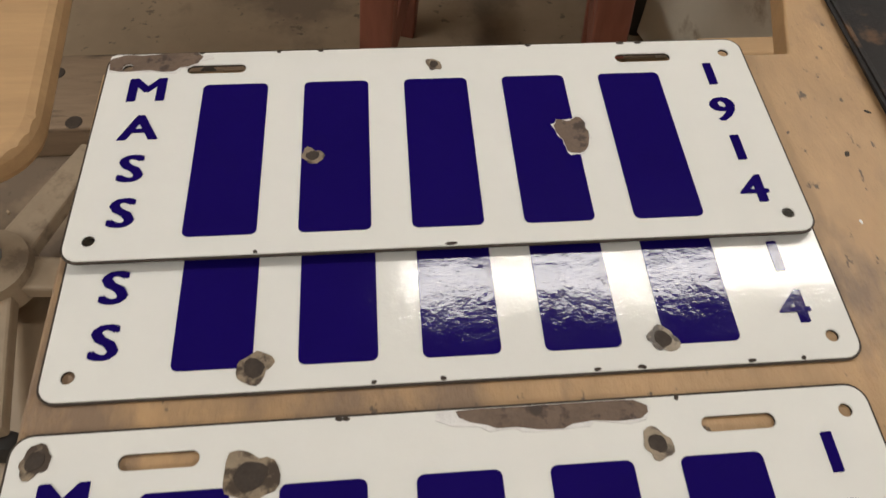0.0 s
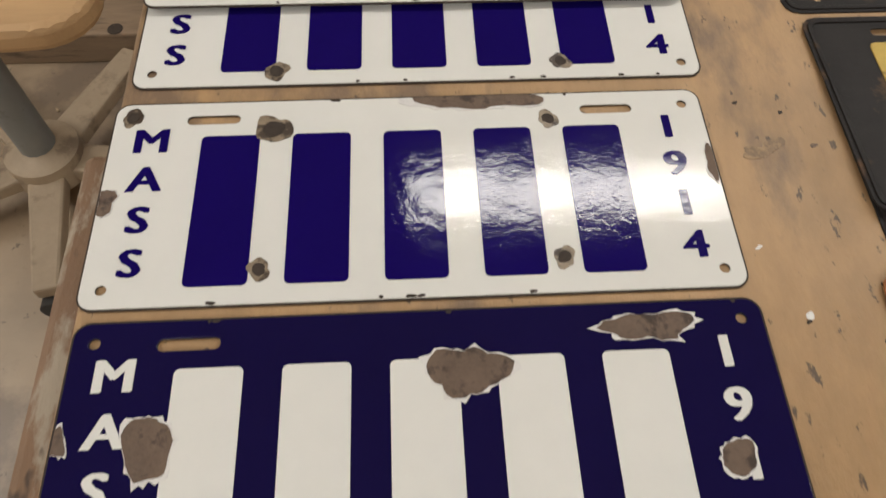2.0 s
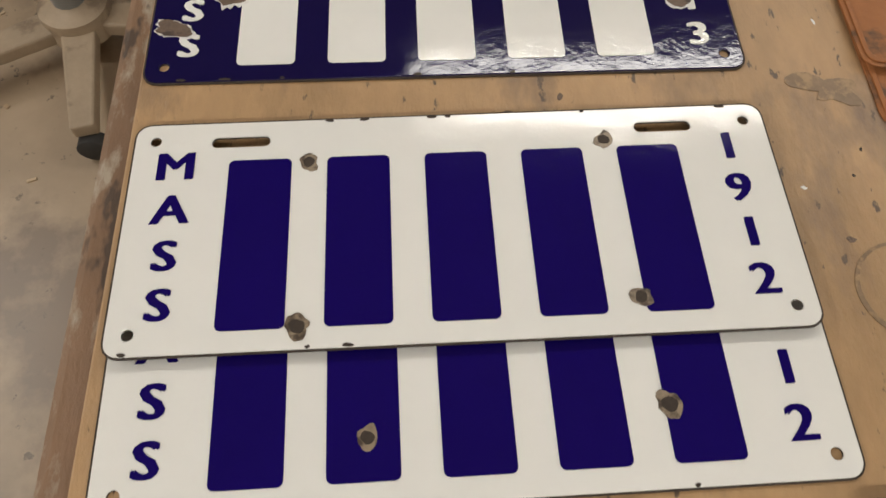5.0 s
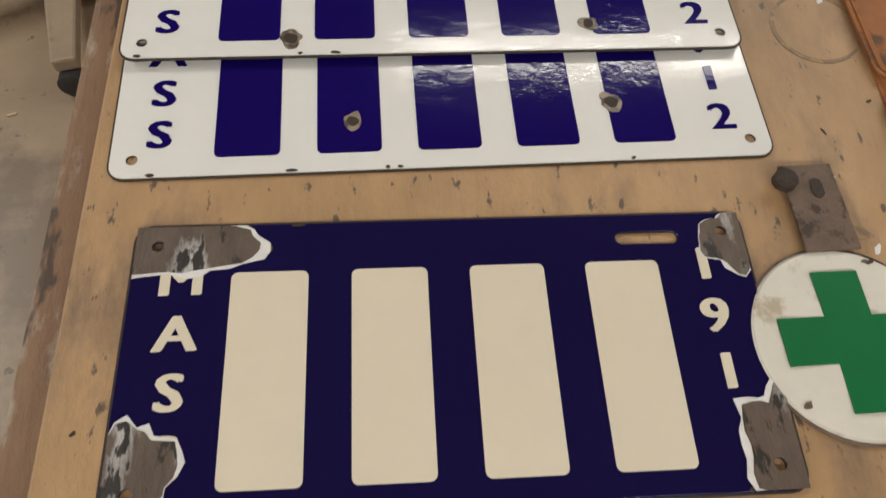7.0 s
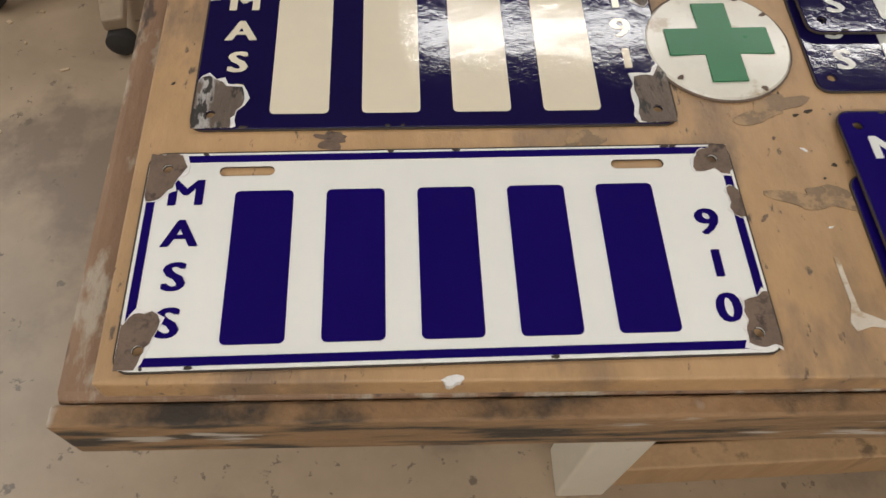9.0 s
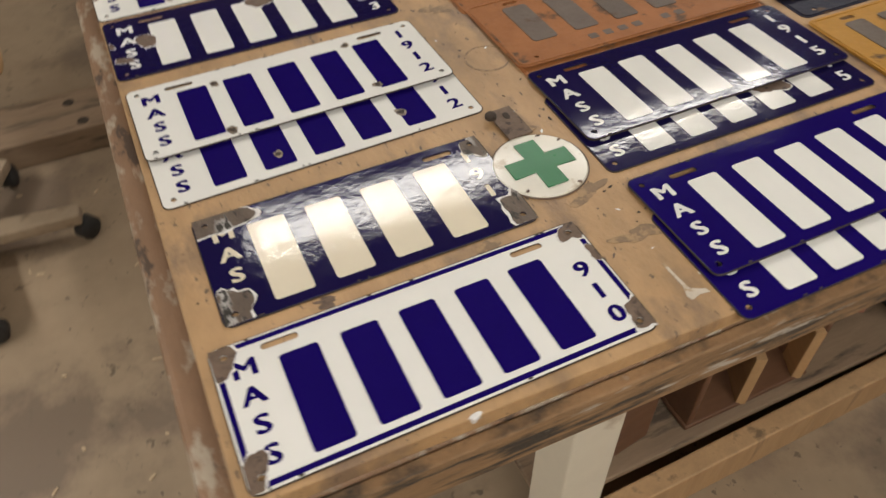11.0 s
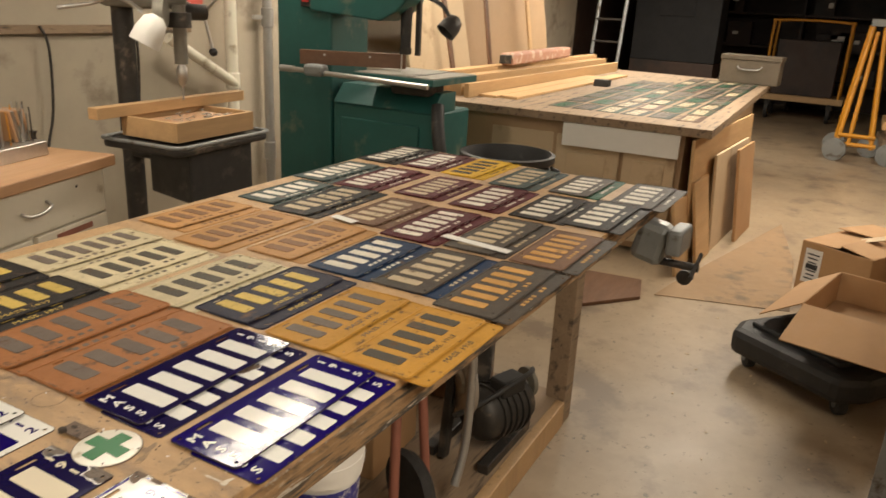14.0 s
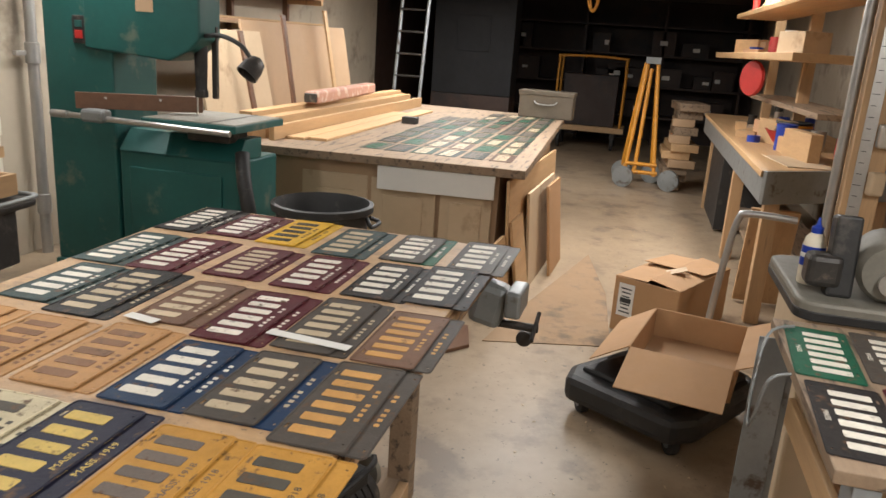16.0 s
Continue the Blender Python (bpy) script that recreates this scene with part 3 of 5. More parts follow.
plate_pair(0.400, 0.392, 0.300, S["black"], S["fyellow"], 5, "faded black and yellow", "MASS. 1917")
plate_pair(0.410, 0.200, 0.305, S["black"], S["fyellow"], 5, "faded black and yellow", "MASS. 1917")
plate_pair(0.419, 0.018, 0.345, S["brown"], S["fgrey"], 5, "rusty brown")
plate_pair(0.420, -0.156, 0.335, S["brown"], S["fgrey"], 5, "rusty brown")
plate_pair(0.713, 0.374, 0.330, S["cream"], S["fgrey"], 6, "cream and grey")
plate_pair(0.715, 0.205, 0.305, S["cream"], S["fdark"], 5, "cream and black")
plate_pair(0.743, -0.003, 0.318, S["cream"], S["fdark"], 5, "cream and black")
plate_pair(0.763, -0.169, 0.314, S["navy"], S["fyellow"], 5, "dark blue and yellow", "MASS. 1919")
plate_pair(0.750, -0.362, 0.300, S["ochre"], S["fgrey"], 5, "ochre and grey", "MASS. 1918")
plate_pair(0.747, -0.545, 0.302, S["ochre"], S["fdark"], 5, "ochre and black", "MASS. 1918")
plate_pair(1.093, 0.411, 0.300, S["tan"], S["fbrown"], 5, "tan and brown")
plate_pair(1.063, 0.212, 0.352, S["tan"], S["fbrown"], 6, "tan and brown")
plate_pair(1.103, 0.010, 0.325, S["tan"], S["fbrown"], 5, "tan and brown")
plate_pair(1.089, -0.187, 0.302, S["blue"], S["fwhite"], 5, "dark blue and white")
plate_pair(1.097, -0.368, 0.310, S["grey"], S["ftan"], 5, "worn grey-brown", under=S["blue"])
plate_pair(1.089, -0.550, 0.356, S["grey"], S["forange"], 6, "grey and orange")
plate_pair(1.456, 0.390, 0.312, S["teal"], S["fwhite"], 5, "dark grey-green and white")
plate_pair(1.448, 0.225, 0.375, S["black"], S["ftan"], 6, "black and cream")
plate_pair(1.454, 0.011, 0.308, S["rustb"], S["ftan"], 5, "dark brown and tan")
plate_pair(1.432, -0.176, 0.348, S["maroon"], S["fwhite"], 6, "maroon and white")
plate_pair(1.456, -0.367, 0.358, S["grey"], S["ftan"], 6, "grey and tan")
plate_pair(1.444, -0.560, 0.335, S["rustb"], S["forange"], 6, "rust-brown and orange", under=S["grey"])
plate_pair(1.802, 0.450, 0.345, S["teal"], S["fwhite"], 6, "grey-green and white")
plate_pair(1.810, 0.272, 0.360, S["maroon"], S["fwhite"], 6, "maroon and white")
plate_pair(1.821, 0.045, 0.312, S["maroon"], S["ftan"], 6, "maroon and cream")
plate_pair(1.820, -0.169, 0.330, S["maroon"], S["fwhite"], 5, "maroon and white")
plate_pair(1.833, -0.377, 0.335, S["black"], S["fwhite"], 5, "black and white")
plate_pair(1.863, -0.545, 0.362, S["black"], S["fwhite"], 5, "black and white")
plate_pair(2.213, 0.462, 0.355, S["black"], S["fwhite"], 6, "black and white")
plate_pair(2.209, 0.270, 0.318, S["maroon"], S["fwhite"], 5, "dark maroon and white")
plate_pair(2.208, 0.078, 0.345, S["yellow"], S["fblack"], 5, "bright yellow and black")
plate_pair(2.176, -0.140, 0.352, S["teal"], S["ftan"], 5, "grey-green and tan")
plate_pair(2.203, -0.358, 0.335, S["grey"], S["fwhite"], 5, "grey and white", under=S["green"])
plate_pair(2.205, -0.582, 0.366, S["grey"], S["fwhite"], 5, "dark grey and white")

# round enamelled sign on a bracket
sign = thing("round_sign", "round white enamelled sign with a green cross on a rusty bracket", "sign", (0.194, -0.449, ZT), 1.0)
part("disc", lathe([(0, 0), (0.0455, 0), (0.046, 0.001), (0.0445, 0.0028), (0.02, 0.0042), (0, 0.0045)], 48), M["signwhite"], sign)
part("disc_edge", lathe([(0.0452, 0.0), (0.0468, 0.0002), (0.0470, 0.0012), (0.0458, 0.0017)], 48), M["rust"], sign, "thin rusted rim")
for ca_, cr_ in ((0.6, 0.042), (1.1, 0.0425), (3.9, 0.041), (5.2, 0.043)):
    part("rim_chip", sheet([blob(cr_ * math.cos(ca_), cr_ * math.sin(ca_), 0.0022, 0.0014, rd, 0.4, 12)], 0.0014, z=0.0022), M["rust"], sign)
part("cross", sheet([[(-0.011, 0.033), (0.011, 0.033), (0.011, 0.011), (0.033, 0.011), (0.033, -0.011), (0.011, -0.011), (0.011, -0.033), (-0.011, -0.033), (-0.011, -0.011), (-0.033, -0.011), (-0.033, 0.011), (-0.011, 0.011)]], 0.0012, z=0.0036), M["green"], sign)
brk = part("bracket", cuboid((0.027, 0.048, 0.002), (0.004, 0.068, 0.004), (0, 0, 1), 0.0006), M["rust"], sign, "brown rusted steel bracket")
part("bolt_hole", sheet([rrect(0.006, 0.011, 0.0029, 0.006, 0.078)], 0.0006, z=0.0049), M["soot"], brk)
part("bolt_head", lathe([(0, 0), (0.006, 0), (0.006, 0.004), (0.004, 0.006), (0, 0.0065)], 12, (-0.010, 0.082, 0.005)), M["soot"], brk)

# ---- under the table ----
bucket = thing("bucket", "white plastic bucket with a blue patterned label", "bucket", (0.77, -0.37, 0.372))
bucket.scale = (0.64, 0.64, 0.64)
part("shell", lathe([(0, 0), (0.115, 0), (0.14, 0.37), (0.147, 0.372), (0.147, 0.335), (0.15, 0.334), (0.15, 0.30), (0.144, 0.298), (0.143, 0.26), (0.138, 0.375), (0.128, 0.37), (0.108, 0.012), (0, 0.012)], 32), M["paper"], bucket)
lb = joined(None, lathe([(0.118, 0.02), (0.1355, 0.24)], 32))
part("label_band", lb, mat("blue_white_print", (0.03, 0.03, 0.22), 0.4, vary=0.3, scale=20, stain=(0.7, 0.68, 0.66), amount=0.42, sscale=22), bucket, "blue and white printed band")
crate = thing("wooden_crate", "dark open wooden crate under the bucket", "crate", (0.74, -0.32, 0.113))
part("crate_bottom", cuboid((0.30, 0.24, 0.012), (0, 0, 0)), M["darkwood"], crate)
part("crate_top", cuboid((0.30, 0.24, 0.012), (0, 0, 0.252)), M["darkwood"], crate)
for sx in (-0.14, 0.14):
    part("crate_side", cuboid((0.014, 0.236, 0.24), (sx, 0, 0.126)), M["darkwood"], crate)


def bracket(x, y, rz, s=1.0):
    t = part("wooden_bracket", prism([(0, 0), (0.20, 0), (0.20, 0.05), (0.15, 0.12), (0.07, 0.17), (0, 0.18)], -0.012, 0.012, 0.002, pose(0, 0, 0, 90, 0, 0) @ Matrix.Scale(s, 4)), M["wood"])
    t.matrix_basis = pose(x, y, 0.113, 0, 0, rz)
    tagged(t, "curved pine shelf bracket on the lower shelf", "bracket", "wooden brackets")


bracket(0.72, -0.44, 62, 0.85)
bracket(0.86, -0.44, 66, 0.85)

comp = thing("compressor", "black belt-driven motor and pump with a pulley wheel", "compressor", (1.66, -0.31, 0.113))
part("motor", lathe([(0, -0.13), (0.06, -0.13), (0.085, -0.11), (0.09, -0.09), (0.09, 0.07), (0.078, 0.075), (0.078, 0.10), (0.05, 0.12), (0, 0.12)], 24, (0.06, -0.07, 0.125), (90, 0, 72)), M["iron"], comp)
for k in range(5):
    part("cooling_fin", lathe([(0.088, -0.004), (0.099, -0.004), (0.099, 0.004), (0.088, 0.004)], 24, (0.0 + 0.028 * k, -0.051 - 0.009 * k, 0.125), (90, 0, 72)), M["iron"], comp)
part("terminal_box", cuboid((0.11, 0.07, 0.06), (0.05, -0.10, 0.225), (0, 0, -18), 0.008), M["black"], comp)
part("pump_block", cuboid((0.13, 0.13, 0.15), (0.11, 0.06, 0.26), (0, 0, 20), 0.012), M["iron"], comp)
part("cylinder_head", lathe([(0, 0), (0.05, 0), (0.05, 0.02), (0.042, 0.025), (0.05, 0.03), (0.05, 0.05), (0.03, 0.065), (0, 0.065)], 20, (0.11, 0.06, 0.335)), M["dustgrey"], comp)
part("pulley_wheel", lathe([(0, -0.012), (0.03, -0.015), (0.04, -0.006), (0.09, -0.006), (0.105, -0.012), (0.10, 0), (0.105, 0.012), (0.09, 0.006), (0.03, 0.006), (0, 0.012)], 28, (-0.13, -0.02, 0.29), (90, 0, 50)), M["steel"], comp, "pale worn pulley wheel")
part("hand_wheel", lathe([(0, -0.01), (0.02, -0.012), (0.055, -0.008), (0.055, 0.008), (0.02, 0.012), (0, 0.01)], 22, (0.255, -0.09, 0.14), (90, 0, 60)), M["dustgrey"], comp)
part("shaft", rod((0.16, -0.09, 0.14), (0.26, -0.09, 0.14), 0.012), M["steel"], comp)
part("belt_guard", hose([(-0.25, -0.06, 0.24), (-0.12, -0.08, 0.22), (0.06, -0.16, 0.27), (0.19, -0.13, 0.23)], 0.009), M["black"], comp)
part("bracket_arm", cuboid((0.04, 0.03, 0.30), (-0.12, 0.03, 0.15), (0, 8, 0), 0.006), M["iron"], comp)
part("foot", cuboid((0.34, 0.04, 0.034), (0.02, -0.12, 0.01)), M["iron"], comp)
part("foot", cuboid((0.34, 0.04, 0.034), (0.02, 0.08, 0.01)), M["iron"], comp)
truck = thing("hand_truck", "red steel hand truck with a grey tube handle stored underneath", "hand truck", (1.14, -0.22, 0.113))
part("plate", cuboid((0.26, 0.03, 0.36), (0, 0, 0.48), (8, 0, 0), 0.006), M["redwood"], truck)
part("handle", hose([(0.20, -0.20, 0.05), (0.26, -0.20, 0.20), (0.26, -0.20, 0.52), (0.20, -0.18, 0.62), (0.08, -0.10, 0.64)], 0.014), M["galv"], truck, "grey bent tube handle")
for dy in (-0.14, 0.12):
    part("wheel", lathe([(0, -0.02), (0.06, -0.02), (0.105, -0.018), (0.115, 0), (0.105, 0.018), (0.06, 0.02), (0, 0.02)], 24, (0.04, dy, 0.115), (90, 0, 65)), M["rubber"], truck)
part("frame_bar", rod((-0.08, -0.16, 0.05), (0.02, -0.10, 0.62), 0.014), M["redwood"], truck)
part("frame_bar", rod((0.10, -0.16, 0.05), (0.12, -0.10, 0.62), 0.014), M["redwood"], truck)

vise = thing("bench_vise", "grey cast iron vise on the end of the table", "vise", (2.28, -0.60, ZT - 0.067), -92)
vise.scale = (0.92, 0.92, 0.92)
part("bracket", cuboid((0.12, 0.16, 0.05), (0.0, 0, -0.026), bevel=0.008), M["greymetal"], vise)
part("body", cuboid((0.13, 0.11, 0.17), (0.10, 0, -0.115), (0, 12, 0), 0.03), M["greymetal"], vise)
part("jaw", cuboid((0.06, 0.17, 0.10), (0.20, 0, -0.09), (0, 0, 0), 0.012), M["greymetal"], vise)
part("screw", rod((0.1, 0, -0.19), (0.29, 0, -0.19), 0.016), M["iron"], vise)
part("handle_bar", rod((0.28, -0.08, -0.21), (0.28, 0.06, -0.15), 0.008), M["iron"], vise)
part("knob", lathe([(0, -0.025), (0.03, -0.02), (0.03, 0.02), (0, 0.025)], 16, (0.24, 0.02, -0.24), (90, 0, 0)), M["iron"], vise)

for x, y, sx, sy, sz, m_, rz in ((0.42, -0.28, 0.16, 0.30, 0.34, "darkwood", 8), (0.58, -0.10, 0.14, 0.4, 0.22, "darkwood", -6), (1.42, 0.0, 0.3, 0.3, 0.28, "card", 5), (1.98, 0.02, 0.26, 0.4, 0.2, "darkwood", 3)):
    ob = part("storage_crate", cuboid((sx, sy, sz + 0.01), (0, 0, sz / 2), bevel=0.005), M[m_])
    ob.matrix_basis = pose(x, y, 0.1135, 0, 0, rz)
    tagged(ob, "brown storage crate on the lower shelf", "crate", "crates under the table")

# ---- stool on a star base ----
stool = thing("work_stool", "work stool with tan seat and beige star base", "stool", (-0.700, 0.760, 0))
part("post", rod((0, 0, 0.10), (0, 0, 0.56), 0.034), M["greymetal"], stool, "grey steel post")
part("hub", lathe([(0, 0.06), (0.075, 0.06), (0.07, 0.115), (0.04, 0.13), (0, 0.13)], 24), M["stoolbase"], stool)
for k in range(5):
    a = radians(-78 + 72 * k)
    m = pose(0, 0, 0, 0, 0, -78 + 72 * k)
    arm = prism([(0.04, -0.036), (0.30, -0.024), (0.30, 0.024), (0.04, 0.036)], 0.062, 0.095, 0.006, m)
    part("arm", arm, M["stoolbase"], stool)
    w = part("castor", lathe([(0, -0.02), (0.02, -0.02), (0.031, -0.014), (0.031, 0.014), (0.02, 0.02), (0, 0.02)], 18, (0.30 * math.cos(a), 0.30 * math.sin(a), 0.032), (90, 0, 40 * k)), M["rubber"], stool, "dark brown castor")
part("seat", prism(rrect(0.50, 0.46, 0.07), 0.575, 0.615, 0.012, pose(0.06, 0.0, 0, 0, 0, 4)), M["wood"], stool, "tan wooden seat")
part("lever", hose([(0.02, 0.02, 0.54), (0.10, 0.14, 0.52), (0.12, 0.22, 0.44)], 0.008), M["black"], stool)

beam = thing("base_beam", "heavy grey-brown timber base beam with bolt holes on the floor", "beam", (-0.90, 1.195, 0))
part("beam_body", cuboid((1.30, 0.21, 0.085), (0, 0, 0.0425), bevel=0.006), M["greywood"], beam)
for bx, by in ((0.21, 0.05), (0.185, -0.09), (0.27, -0.09), (0.52, 0.04), (0.55, -0.07), (-0.1, 0.05), (-0.12, -0.08)):
    part("bolt_hole", lathe([(0, 0), (0.017, 0), (0.015, 0.0015), (0, 0.0005)], 14, (bx, by, 0.0852)), M["soot"], beam, "dark countersunk bolt hole")

# ---- machine on a red stand ----
stand = thing("machine_stand", "red-stained timber stand with an iron plate top", "stand", (0.22, 1.235, 0), -13)
part("plate_top", cuboid((0.47, 0.40, 0.03), (0, 0, 0.785), bevel=0.004), M["dustgrey"], stand, "dusty iron plate")
part("rail", cuboid((0.48, 0.035, 0.045), (0, -0.18, 0.745)), M["counter"], stand, "pinkish wood front rail")
part("back_board", cuboid((0.42, 0.02, 0.30), (0, 0.14, 0.60)), M["darkwood"], stand)
part("rail", cuboid((0.46, 0.03, 0.10), (0, 0.17, 0.71)), M["redwood"], stand)
for sx in (-0.2, 0.2):
    for sy in (-0.165, 0.165):
        part("leg", cuboid((0.06, 0.05, 0.76), (sx, sy, 0.38), (0, 4 * (1 if sx < 0 else -1), 0)), M["redwood"], stand)
    part("brace", cuboid((0.03, 0.34, 0.07), (sx, 0, 0.22)), M["redwood"], stand)
part("brace", cuboid((0.4, 0.03, 0.07), (0, 0.16, 0.30)), M["redwood"], stand)
gm = thing("jointer", "pale green bench machine with grey iron table", "machine", (0.19, 1.255, 0.80), -13)
part("casting", cuboid((0.26, 0.20, 0.24), (-0.02, 0, 0.12), bevel=0.015), M["palegreen"], gm)
# no real hollow: a dark panel on the casting gives the recess its shade
part("recess", cuboid((0.13, 0.02, 0.16), (-0.03, -0.095, 0.12), bevel=0.006), M["iron"], gm)
for dx in (-0.06, -0.03, 0.0):
    part("guide_rod", rod((dx, -0.112, 0.05), (dx, -0.112, 0.20), 0.008), M["dustgrey"], gm)
part("iron_table", cuboid((0.52, 0.26, 0.05), (-0.16, 0, 0.275), bevel=0.006), M["dustgrey"], gm, "grey cast iron table")
part("motor", lathe([(0, -0.11), (0.06, -0.11), (0.07, -0.09), (0.07, 0.10), (0.05, 0.12), (0, 0.12)], 24, (0.19, 0.02, 0.16), (0, 0, 0)), M["palegreen"], gm)
for k in range(10):
    a = 2 * math.pi * k / 10
    part("cooling_fin", cuboid((0.012, 0.004, 0.16), (0.19 + 0.074 * math.cos(a), 0.02 + 0.074 * math.sin(a), 0.165), (0, 0, math.degrees(a)), 0.001), M["palegreen"], gm)
part("terminal_box", cuboid((0.07, 0.06, 0.09), (0.21, -0.07, 0.16), bevel=0.008), M["palegreen"], gm)
dust = part("dust_hose", hose([(0.60, 1.46, 0.0), (0.60, 1.45, 0.5), (0.58, 1.43, 0.95), (0.53, 1.43, 1.25), (0.44, 1.50, 1.5)], 0.055, 16), M["black"])
tagged(dust, "black dust collection hose standing beside the stand", "hose")
for k, (x, y, z, m_) in enumerate(((0.42, 0.74, 0.30, "wood"), (0.68, 0.72, 0.36, "redwood"), (0.56, 0.80, 0.22, "mdf"))):
    b = part("upright_board", cuboid((0.10, 0.03, z * 2), (x, y, z), (6, 0, 8 * k)), M[m_])
    tagged(b, "upright timber offcut behind the table", "board", "timber offcuts")

# ---- drawer cabinet ----
cab = thing("drawer_cabinet", "off-white drawer cabinet with a butcher block top", "cabinet", (0.700, 1.012, 0), 16.4)
part("carcase", cuboid((0.80, 0.54, 0.86), (0.41, 0.30, 0.44)), M["offwhite"], cab)
part("top", cuboid((0.86, 0.60, 0.045), (0.41, 0.285, 0.895), bevel=0.006), M["counter"], cab, "pinkish butcher block top")
d1 = part("drawer", cuboid((0.77, 0.02, 0.165), (0.41, 0.022, 0.786)), M["offwhite"], cab)
part("handle", hose([(0.36, 0.008, 0.795), (0.37, -0.02, 0.785), (0.42, -0.026, 0.787), (0.47, -0.02, 0.80), (0.48, 0.008, 0.812)], 0.006), M["steel"], d1, "bent metal pull")
part("screw_hole", lathe([(0, 0), (0.006, 0), (0, 0.002)], 10, (0.64, 0.0115, 0.83), (90, 0, 0)), M["iron"], d1)
for cx in (0.21, 0.61):
    dr = part("drawer", cuboid((0.375, 0.02, 0.24), (cx, 0.022, 0.575)), M["offwhite"], cab)
    part("label_holder", cuboid((0.19, 0.004, 0.022), (cx, 0.0105, 0.668)), M["redwood"], dr, "red label strip")
for cx in (0.21, 0.61):
    part("drawer", cuboid((0.375, 0.02, 0.37), (cx, 0.022, 0.255)), M["offwhite"], cab)
CT = 0.9175


def on_cab(dx, dy, z=CT):
    p = cab.matrix_basis @ Vector((dx, dy, z))
    return (p.x, p.y, p.z)


sander = thing("belt_sander", "small black and grey bench belt sander", "sander", on_cab(0.14, 0.22), 16)
part("base", cuboid((0.24, 0.20, 0.025), (0, 0, 0.0125)), M["iron"], sander)
part("post", cuboid((0.05, 0.05, 0.13), (-0.02, -0.03, 0.09)), M["greymetal"], sander)
part("work_table", cuboid((0.17, 0.13, 0.015), (-0.02, -0.04, 0.16)), M["steel"], sander)
part("arm", cuboid((0.05, 0.08, 0.34), (-0.07, 0.07, 0.19), bevel=0.01), M["black"], sander)
part("motor", lathe([(0, -0.07), (0.05, -0.07), (0.05, 0.06), (0.03, 0.07), (0, 0.07)], 20, (0.08, 0.03, 0.075), (0, 90, 0)), M["iron"], sander)
rack = thing("bit_rack", "grey metal rack full of drill bits", "tool rack", on_cab(0.52, 0.26), 16)
part("box", cuboid((0.40, 0.15, 0.055), (0, 0, 0.0275), bevel=0.004), M["steel"], rack)
rb_ = random.Random(5)
for k in range(84):
    x, y = rb_.uniform(-0.18, 0.19), rb_.uniform(-0.05, 0.06)
    hgt = rb_.uniform(0.06, 0.15)
    part("drill_bit", rod((x, y, 0.056), (x + rb_.uniform(-0.01, 0.01), y, 0.056 + hgt), rb_.uniform(0.003, 0.007), 0.002, 7), M[rb_.choice(("steel", "iron", "dustgrey", "galv", "orange", "iron"))], rack)
for k in range(5):
    part("index_plate", cuboid((0.012, 0.09, 0.12), (0.10 + 0.016 * k, 0.02, 0.115), (0, -12, 0)), M["steel" if k % 2 else "counter"], rack)
knob = thing("valve_knob", "small black iron cup on the cabinet", "cup", on_cab(0.78, 0.30), 0)
part("cup", lathe([(0, 0), (0.03, 0), (0.03, 0.02), (0.015, 0.03), (0.012, 0.055), (0.018, 0.07), (0, 0.075)], 18), M["iron"], knob)
lean = part("leaning_board", cuboid((0.46, 0.02, 0.40), (0, 0, 0.2), (-14, 0, 0), 0.003), M["wood"])
lean.matrix_basis = pose(*on_cab(0.30, 0.50), 0, 0, 16)
tagged(lean, "pine board leaning on the cabinet top", "board")

# ---- drill press ----
dp = thing("drill_press", "floor drill press with tray table and belt head", "drill press", (1.88, 1.60, 0), 5)
part("column", rod((0, 0, 0), (0, 0, 1.75), 0.045, seg=24), M["iron"], dp)
part("foot", cuboid((0.42, 0.60, 0.06), (0.0, -0.12, 0.03), bevel=0.02), M["iron"], dp)
tray = sheet([rrect(0.57, 0.43, 0.05)], 0.03, 0.008)
tray.transform(Matrix.Translation((-0.03, -0.365, 0.915)))
part("tray_table", tray, M["iron"], dp, "dark iron tray table with a lip")
lip = sheet([rrect(0.585, 0.445, 0.05), rrect(0.545, 0.405, 0.04)], 0.014, 0.005)
lip.transform(Matrix.Translation((-0.03, -0.365, 0.944)))
part("tray_lip", lip, M["greymetal"], dp)
part("tray_arm", cuboid((0.14, 0.32, 0.10), (0.02, -0.18, 0.86), bevel=0.02), M["iron"], dp)
part("tray_skirt", prism([(-0.22, -0.54), (0.17, -0.54), (0.12, -0.24), (-0.14, -0.24)], 0.70, 0.914, 0.01), M["black"], dp)
part("head", cuboid((0.20, 0.34, 0.20), (0.0, -0.12, 1.56), bevel=0.03), M["dustgrey"], dp)
part("belt_cover", lathe([(0, 0.16), (0.10, 0.155), (0.20, 0.12), (0.25, 0.05), (0.255, 0), (0, 0)], 32, (0.02, -0.14, 1.67)), M["galv"], dp, "domed grey belt cover")
part("cover_rim", lathe([(0.258, -0.01), (0.268, -0.008), (0.268, 0.012), (0.256, 0.014)], 32, (0.02, -0.14, 1.67)), M["steel"], dp)
part("quill", rod((0.02, -0.30, 1.24), (0.02, -0.30, 1.48), 0.028), M["dustgrey"], dp)
part("chuck", lathe([(0, -0.07), (0.012, -0.07), (0.022, -0.04), (0.022, 0.0), (0.012, 0.02), (0, 0.02)], 16, (0.02, -0.30, 1.22)), M["steel"], dp)
part("drill_bit", rod((0.02, -0.30, 1.09), (0.02, -0.30, 1.16), 0.004), M["steel"], dp)
